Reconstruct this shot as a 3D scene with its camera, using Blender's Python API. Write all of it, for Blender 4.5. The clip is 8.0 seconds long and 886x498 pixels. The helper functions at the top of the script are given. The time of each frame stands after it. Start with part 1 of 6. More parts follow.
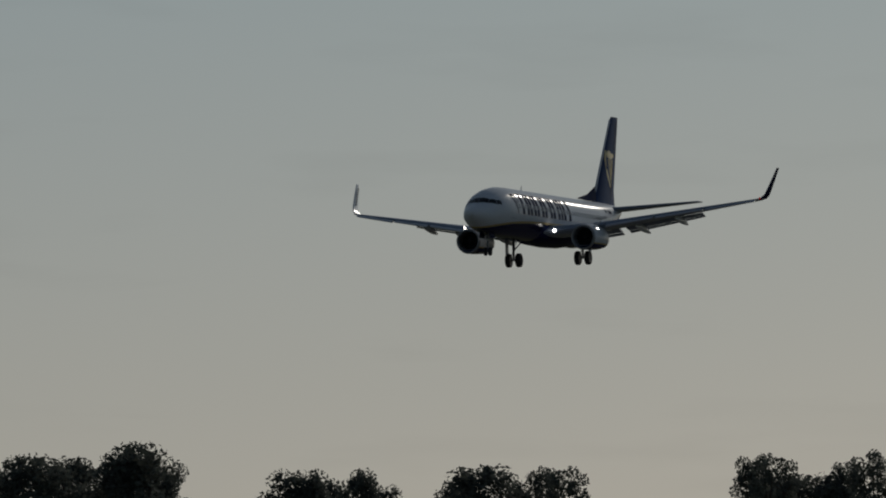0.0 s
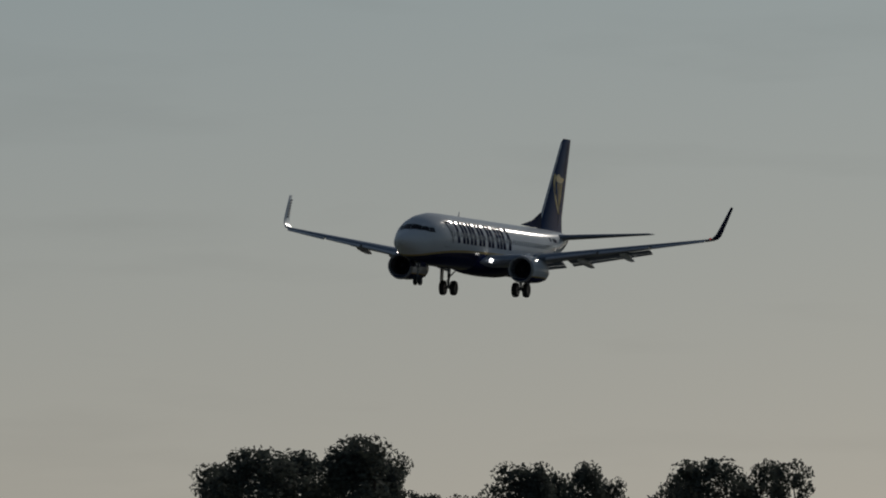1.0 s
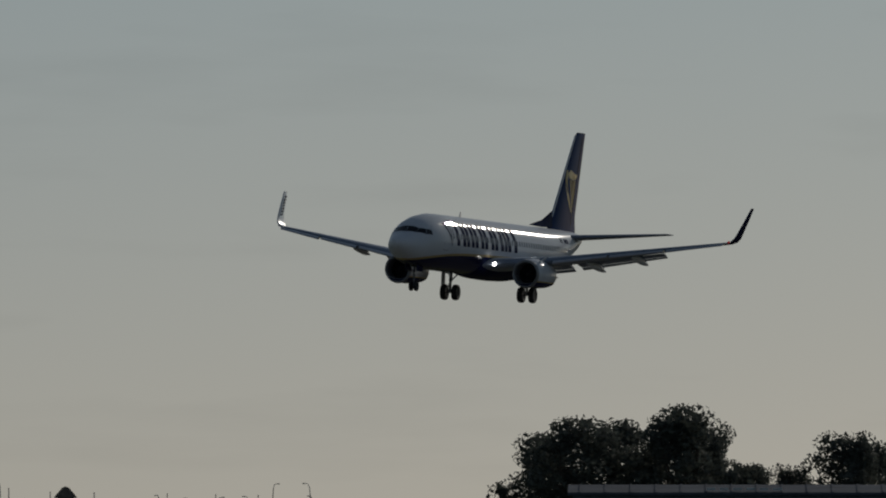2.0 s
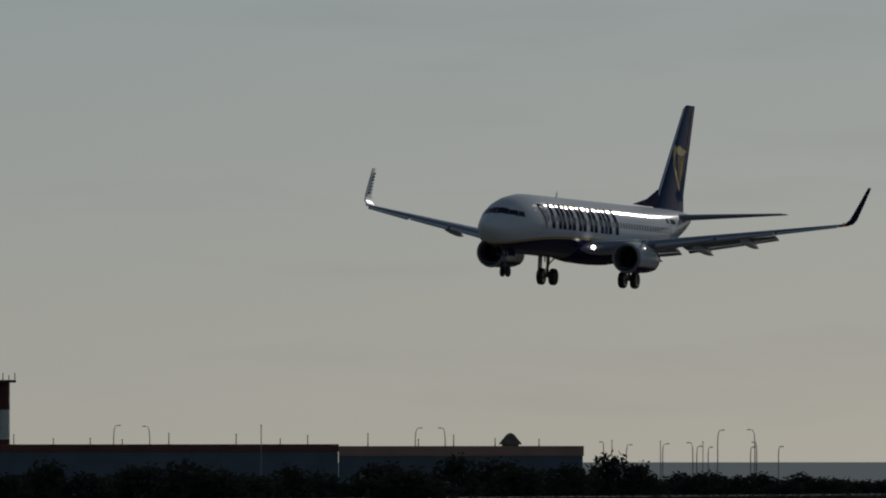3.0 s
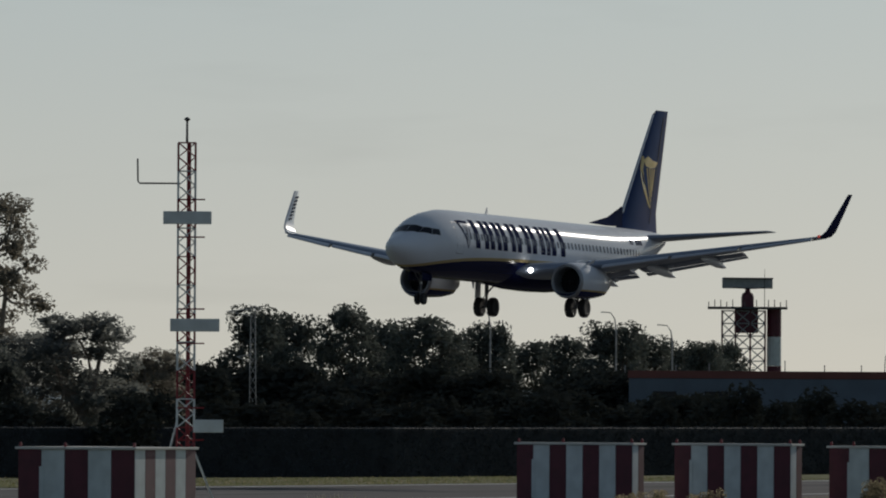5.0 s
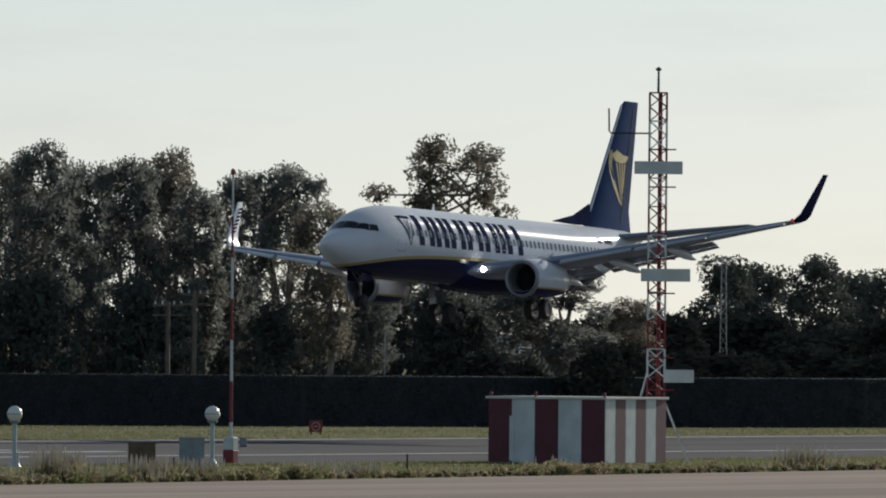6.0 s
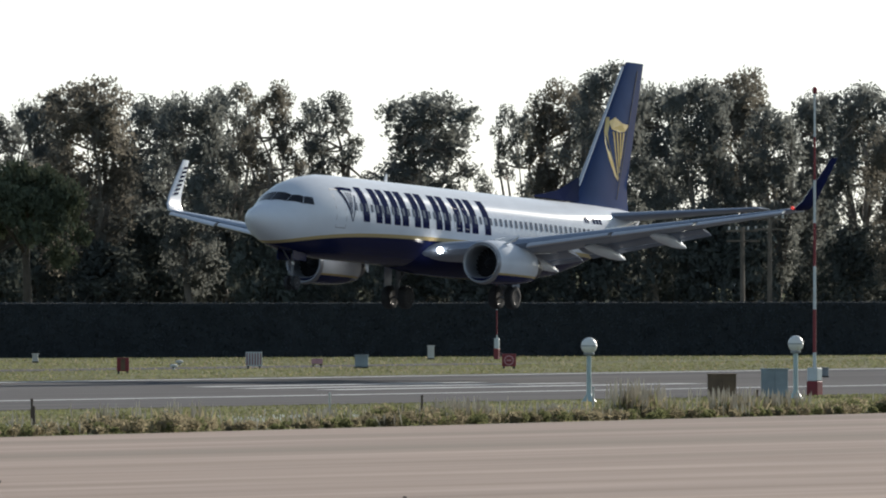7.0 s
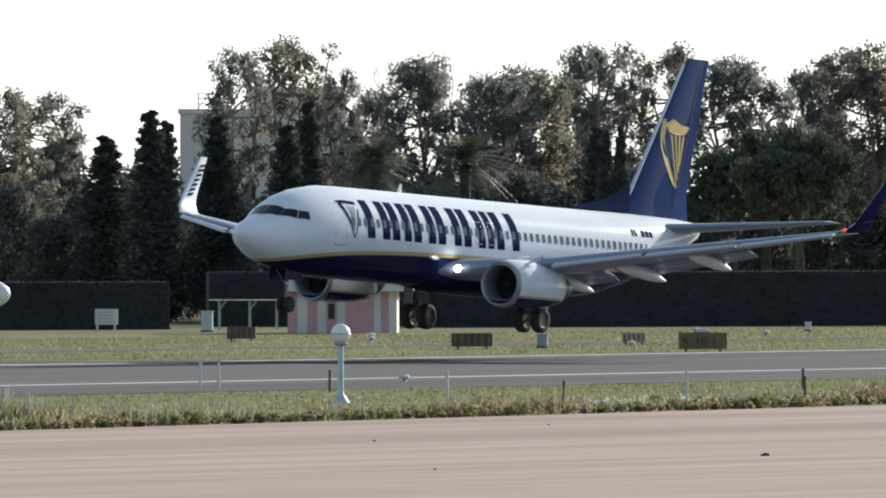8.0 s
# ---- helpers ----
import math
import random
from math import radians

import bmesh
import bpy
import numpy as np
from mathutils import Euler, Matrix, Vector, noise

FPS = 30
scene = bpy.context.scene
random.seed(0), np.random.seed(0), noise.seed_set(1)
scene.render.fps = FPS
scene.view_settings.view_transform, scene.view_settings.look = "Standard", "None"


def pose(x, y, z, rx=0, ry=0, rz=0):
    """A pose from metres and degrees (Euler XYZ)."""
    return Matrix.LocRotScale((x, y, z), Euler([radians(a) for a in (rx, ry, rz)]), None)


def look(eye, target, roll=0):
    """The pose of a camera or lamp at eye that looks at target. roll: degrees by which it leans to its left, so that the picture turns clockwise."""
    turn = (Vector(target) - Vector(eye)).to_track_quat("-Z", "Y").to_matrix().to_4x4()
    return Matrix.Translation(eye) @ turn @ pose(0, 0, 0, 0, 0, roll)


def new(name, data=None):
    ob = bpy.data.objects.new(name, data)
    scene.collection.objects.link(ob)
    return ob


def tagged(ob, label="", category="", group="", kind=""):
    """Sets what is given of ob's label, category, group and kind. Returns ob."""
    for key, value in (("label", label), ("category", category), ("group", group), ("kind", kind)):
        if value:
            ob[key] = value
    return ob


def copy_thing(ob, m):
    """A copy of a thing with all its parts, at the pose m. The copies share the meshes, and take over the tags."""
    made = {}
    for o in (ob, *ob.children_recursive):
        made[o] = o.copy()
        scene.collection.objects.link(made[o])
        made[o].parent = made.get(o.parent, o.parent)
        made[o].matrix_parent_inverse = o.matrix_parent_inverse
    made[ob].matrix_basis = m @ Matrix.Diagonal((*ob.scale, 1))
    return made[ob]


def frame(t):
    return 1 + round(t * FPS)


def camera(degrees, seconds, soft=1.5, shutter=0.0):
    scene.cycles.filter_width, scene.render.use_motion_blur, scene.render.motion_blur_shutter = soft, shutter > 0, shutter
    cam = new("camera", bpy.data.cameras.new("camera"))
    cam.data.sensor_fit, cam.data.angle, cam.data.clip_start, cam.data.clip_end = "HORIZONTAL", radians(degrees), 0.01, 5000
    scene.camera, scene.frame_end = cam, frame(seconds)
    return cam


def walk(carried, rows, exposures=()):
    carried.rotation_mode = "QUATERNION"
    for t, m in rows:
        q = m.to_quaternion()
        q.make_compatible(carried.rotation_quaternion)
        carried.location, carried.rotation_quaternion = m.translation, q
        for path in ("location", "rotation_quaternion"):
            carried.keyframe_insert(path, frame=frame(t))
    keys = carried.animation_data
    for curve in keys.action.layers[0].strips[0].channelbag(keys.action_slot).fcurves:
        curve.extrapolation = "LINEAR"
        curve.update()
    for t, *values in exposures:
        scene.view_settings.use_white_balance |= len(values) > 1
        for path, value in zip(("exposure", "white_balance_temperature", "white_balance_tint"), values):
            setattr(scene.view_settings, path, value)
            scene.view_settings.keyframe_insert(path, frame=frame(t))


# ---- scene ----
# A still camera on a terrace beside an airfield follows a landing jet; late in the shot it moves nearer.
cam = camera(3.35, 8.0, soft=2.0)
EYE_Z = 6.4
ADVANCE = (math.sin(radians(61.5)), math.cos(radians(61.5)))

# seconds, metres advanced, bearing, tilt and roll in degrees
STAND = [
    (0, 0.00, 72.5669, 1.1139, -0.002), (0.5, 0.00, 72.1290, 1.0884, -0.002), (1, 0.00, 71.7169, 1.0855, 0.006),
    (1.5, 0.00, 71.1088, 1.0401, 0.002), (2, 0.00, 70.4968, 0.9692, 0.017), (2.2, 0.00, 70.0609, 0.9533, -0.026),
    (3.3, 0.00, 68.5169, 0.7177, 0.007), (3.5, 0.00, 68.3240, 0.7074, 0.036), (4, 0.00, 67.6814, 0.6253, -0.016),
    (4.5, 0.00, 66.7866, 0.5218, -0.022), (4.6, 0.00, 66.5450, 0.4900, 0.035), (4.7, 0.00, 66.3705, 0.4869, 0.105), (5.8, 0.00, 64.5008, 0.3360, 0.596),
    (6, 0.00, 64.1172, 0.2819, 0.532), (6.1, 0.00, 63.9467, 0.2734, 0.512), (6.2, 0.30, 63.7851, 0.2681, 0.479),
    (6.3, 3.83, 63.6004, 0.2488, 0.466), (6.4, 7.59, 63.4115, 0.2263, 0.425), (6.5, 11.35, 63.2349, 0.2091, 0.397),
    (6.6, 15.11, 63.0129, 0.1670, 0.317), (6.7, 18.87, 62.8495, 0.1390, 0.209), (6.8, 22.63, 62.5752, 0.0642, 0.130),
    (6.9, 26.39, 62.3656, 0.0358, 0.054), (7, 30.15, 62.0000, -0.0082, 0.014), (7.1, 33.91, 61.6812, -0.0231, 0.025),
    (7.2, 37.67, 61.2965, -0.0337, 0.023), (7.3, 40.00, 60.9677, -0.0767, -0.013), (7.4, 40.00, 60.6439, -0.1069, -0.031),
    (7.5, 40.00, 60.4381, -0.1342, -0.122), (7.6, 40.00, 60.1469, -0.1444, -0.076), (7.8, 40.00, 59.6883, -0.1539, -0.079),
    (8, 40.00, 59.0662, -0.1306, -0.101)]

def stand(s, bearing, tilt, roll):
    eye = Vector((ADVANCE[0] * s, ADVANCE[1] * s, EYE_Z))
    b, e = radians(bearing), radians(tilt)
    way = Vector((math.sin(b) * math.cos(e), math.cos(b) * math.cos(e), math.sin(e)))
    return look(eye, eye + way * 100, roll)


walk(cam, [(t, stand(s, b, e, r)) for t, s, b, e, r in STAND],
     exposures=[(0, -1.47), (1.0, -1.44), (2.0, -1.39), (3.3, -1.28), (4.0, -1.17), (4.5, -1.02), (4.7, -0.84), (5.3, -0.45),
                (5.8, -0.1), (6.4, 0.25), (7.0, 0.68), (7.5, 0.98), (8.0, 1.15)])

# ---- light: low sun ahead and to the right of the view, hazy bright sky ----
SUN = Vector((0.940, -0.075, 0.332)).normalized()
SUN_EL = math.asin(SUN.z)
SUN_AZ = math.atan2(SUN.x, SUN.y)
sun_data = bpy.data.lights.new("sun", "SUN")
sun_data.energy, sun_data.angle, sun_data.color = 3.4, radians(0.53), (1.0, 0.93, 0.83)
sun = new("sun", sun_data)
sun.matrix_basis = look((0, 0, 60), Vector((0, 0, 60)) - SUN)

world = bpy.data.worlds.new("sky")
scene.world = world
world.use_nodes = True
wt = world.node_tree
wt.nodes.clear()
w_out = wt.nodes.new("ShaderNodeOutputWorld")
w_bg = wt.nodes.new("ShaderNodeBackground")
w_sky = wt.nodes.new("ShaderNodeTexSky")
w_sky.sky_type, w_sky.sun_disc = "NISHITA", False
w_sky.sun_elevation, w_sky.sun_rotation = SUN_EL, SUN_AZ
w_sky.altitude, w_sky.air_density, w_sky.dust_density, w_sky.ozone_density = 0, 1.0, 0.4, 1.0
w_co = wt.nodes.new("ShaderNodeTexCoord")
w_sep = wt.nodes.new("ShaderNodeSeparateXYZ")
w_max = wt.nodes.new("ShaderNodeMath")
w_max.operation = "MAXIMUM"
w_max.inputs[1].default_value = 0.0
w_lift = wt.nodes.new("ShaderNodeMath")
w_lift.operation = "ADD"
w_lift.inputs[1].default_value = 0.13
w_com = wt.nodes.new("ShaderNodeCombineXYZ")
wt.links.new(w_co.outputs["Generated"], w_sep.inputs[0])
wt.links.new(w_sep.outputs["Z"], w_max.inputs[0])
wt.links.new(w_sep.outputs["X"], w_com.inputs["X"])
wt.links.new(w_sep.outputs["Y"], w_com.inputs["Y"])
wt.links.new(w_max.outputs[0], w_lift.inputs[0])
wt.links.new(w_lift.outputs[0], w_com.inputs["Z"])
wt.links.new(w_com.outputs[0], w_sky.inputs["Vector"])
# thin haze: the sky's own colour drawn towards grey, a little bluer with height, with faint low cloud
w_hsv = wt.nodes.new("ShaderNodeHueSaturation")
w_hsv.inputs["Saturation"].default_value = 0.55
wt.links.new(w_sky.outputs[0], w_hsv.inputs["Color"])
w_map = wt.nodes.new("ShaderNodeMapping")
w_map.inputs["Scale"].default_value = (40, 40, 260)
w_noise = wt.nodes.new("ShaderNodeTexNoise")
w_noise.inputs["Scale"].default_value = 1.0
w_noise.inputs["Detail"].default_value = 5
wt.links.new(w_co.outputs["Generated"], w_map.inputs[0])
wt.links.new(w_map.outputs[0], w_noise.inputs["Vector"])
w_ramp = wt.nodes.new("ShaderNodeValToRGB")
w_ramp.color_ramp.elements[0].position, w_ramp.color_ramp.elements[0].color = 0.55, (0, 0, 0, 1)
w_ramp.color_ramp.elements[1].position, w_ramp.color_ramp.elements[1].color = 0.85, (0.35, 0.35, 0.35, 1)
wt.links.new(w_noise.outputs["Fac"], w_ramp.inputs["Fac"])
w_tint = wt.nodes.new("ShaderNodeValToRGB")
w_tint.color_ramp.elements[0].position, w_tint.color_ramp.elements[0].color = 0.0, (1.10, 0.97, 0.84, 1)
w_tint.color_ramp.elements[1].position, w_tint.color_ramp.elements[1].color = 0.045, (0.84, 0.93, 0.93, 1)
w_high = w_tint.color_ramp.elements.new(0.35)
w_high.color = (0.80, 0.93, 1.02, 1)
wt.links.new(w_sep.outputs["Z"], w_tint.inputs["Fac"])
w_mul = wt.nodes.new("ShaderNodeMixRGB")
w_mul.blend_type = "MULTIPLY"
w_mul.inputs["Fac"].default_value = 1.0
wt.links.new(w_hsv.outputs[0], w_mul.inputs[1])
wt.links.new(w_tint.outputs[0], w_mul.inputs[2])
w_cloud = wt.nodes.new("ShaderNodeMixRGB")
w_cloud.blend_type = "SCREEN"
w_cloud.inputs["Fac"].default_value = 0.25
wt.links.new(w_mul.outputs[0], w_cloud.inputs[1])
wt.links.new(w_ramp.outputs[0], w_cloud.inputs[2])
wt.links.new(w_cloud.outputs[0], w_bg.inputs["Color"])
w_bg.inputs["Strength"].default_value = 0.10
wt.links.new(w_bg.outputs[0], w_out.inputs["Surface"])


# ---- materials ----
def mat(name, col, rough=0.6, metal=0.0, vary=0.2, scale=1.0, bump=0.0, bump_scale=20.0, coat=0.0, stretch=(1, 1, 1),
        spots=None, spot_at=0.6, through_light=0.0, island=0.0, random_tone=0.0, gloss=0.5, coat_rough=0.025):
    """Two scales of tone on one base colour, with fine relief."""
    m = bpy.data.materials.new(name)
    m.use_nodes = True
    nt = m.node_tree
    b = nt.nodes["Principled BSDF"]
    b.inputs["Roughness"].default_value = rough
    b.inputs["Metallic"].default_value = metal
    b.inputs["Specular IOR Level"].default_value = gloss
    b.inputs["Coat Weight"].default_value = coat
    b.inputs["Coat Roughness"].default_value = coat_rough
    co = nt.nodes.new("ShaderNodeTexCoord")
    mp = nt.nodes.new("ShaderNodeMapping")
    mp.inputs["Scale"].default_value = stretch
    nt.links.new(co.outputs["Object"], mp.inputs[0])
    big = nt.nodes.new("ShaderNodeTexNoise")
    big.inputs["Scale"].default_value = scale
    big.inputs["Detail"].default_value = 6
    nt.links.new(mp.outputs[0], big.inputs["Vector"])
    ramp = nt.nodes.new("ShaderNodeValToRGB")
    lo = [max(0, c * (1 - vary)) for c in col]
    hi = [min(1, c * (1 + vary)) for c in col]
    ramp.color_ramp.elements[0].position, ramp.color_ramp.elements[0].color = 0.3, (*lo, 1)
    ramp.color_ramp.elements[1].position, ramp.color_ramp.elements[1].color = 0.7, (*hi, 1)
    nt.links.new(big.outputs["Fac"], ramp.inputs["Fac"])
    colour = ramp.outputs[0]
    if spots:
        sp = nt.nodes.new("ShaderNodeTexNoise")
        sp.inputs["Scale"].default_value = scale * 0.23
        sp.inputs["Detail"].default_value = 4
        nt.links.new(mp.outputs[0], sp.inputs["Vector"])
        r2 = nt.nodes.new("ShaderNodeValToRGB")
        r2.color_ramp.elements[0].position, r2.color_ramp.elements[1].position = spot_at - 0.08, spot_at + 0.08
        nt.links.new(sp.outputs["Fac"], r2.inputs["Fac"])
        mx = nt.nodes.new("ShaderNodeMixRGB")
        nt.links.new(r2.outputs[0], mx.inputs["Fac"])
        nt.links.new(colour, mx.inputs[1])
        mx.inputs[2].default_value = (*spots, 1)
        colour = mx.outputs[0]
    if island or random_tone:
        if island:
            src = nt.nodes.new("ShaderNodeNewGeometry").outputs["Random Per Island"]
        else:
            src = nt.nodes.new("ShaderNodeObjectInfo").outputs["Random"]
        amount = island or random_tone
        rng = nt.nodes.new("ShaderNodeMapRange")
        rng.inputs["To Min"].default_value, rng.inputs["To Max"].default_value = 1 - amount, 1 + amount
        nt.links.new(src, rng.inputs["Value"])
        hsv = nt.nodes.new("ShaderNodeHueSaturation")
        nt.links.new(rng.outputs[0], hsv.inputs["Value"])
        nt.links.new(colour, hsv.inputs["Color"])
        colour = hsv.outputs[0]
    nt.links.new(colour, b.inputs["Base Color"])
    if bump:
        fine = nt.nodes.new("ShaderNodeTexNoise")
        fine.inputs["Scale"].default_value = bump_scale
        fine.inputs["Detail"].default_value = 3
        nt.links.new(mp.outputs[0], fine.inputs["Vector"])
        bp = nt.nodes.new("ShaderNodeBump")
        bp.inputs["Strength"].default_value = bump
        bp.inputs["Distance"].default_value = 0.05
        nt.links.new(fine.outputs["Fac"], bp.inputs["Height"])
        nt.links.new(bp.outputs[0], b.inputs["Normal"])
    if through_light:
        tr = nt.nodes.new("ShaderNodeBsdfTranslucent")
        nt.links.new(colour, tr.inputs["Color"])
        mix = nt.nodes.new("ShaderNodeMixShader")
        mix.inputs[0].default_value = through_light
        nt.links.new(b.outputs[0], mix.inputs[1])
        nt.links.new(tr.outputs[0], mix.inputs[2])
        nt.links.new(mix.outputs[0], nt.nodes["Material Output"].inputs["Surface"])
    return m


def glow(name, col, strength):
    m = bpy.data.materials.new(name)
    m.use_nodes = True
    b = m.node_tree.nodes["Principled BSDF"]
    b.inputs["Base Color"].default_value = (*col, 1)
    b.inputs["Emission Color"].default_value = (*col, 1)
    b.inputs["Emission Strength"].default_value = strength
    return m


def livery(name):
    """White upper body, navy belly and a gold line between them that sinks towards the nose."""
    m = mat(name, (0.68, 0.71, 0.75), 0.6, 0, 0.04, 0.6, coat=0.35, gloss=0.0, coat_rough=0.13)
    nt = m.node_tree
    b = nt.nodes["Principled BSDF"]
    white = b.inputs["Base Color"].links[0].from_socket
    co = nt.nodes.new("ShaderNodeTexCoord")
    sep = nt.nodes.new("ShaderNodeSeparateXYZ")
    nt.links.new(co.outputs["Object"], sep.inputs[0])

    def op(kind, a, c):
        n = nt.nodes.new("ShaderNodeMath")
        n.operation = kind
        for i, v in ((0, a), (1, c)):
            if isinstance(v, (int, float)):
                n.inputs[i].default_value = v
            else:
                nt.links.new(v, n.inputs[i])
        return n.outputs[0]
    aft = op("ADD", sep.outputs["X"], 20.0)
    dip = op("MULTIPLY", op("POWER", 0.80, aft), 1.25)
    height = op("ADD", op("ADD", sep.outputs["Z"], -0.10), dip)
    for limit, col in ((0.17, (0.50, 0.39, 0.19)), (0.0, (0.008, 0.012, 0.052))):
        mx = nt.nodes.new("ShaderNodeMixRGB")
        nt.links.new(op("LESS_THAN", height, limit), mx.inputs["Fac"])
        nt.links.new(white, mx.inputs[1])
        mx.inputs[2].default_value = (*col, 1)
        white = mx.outputs[0]
    nt.links.new(white, b.inputs["Base Color"])
    return m


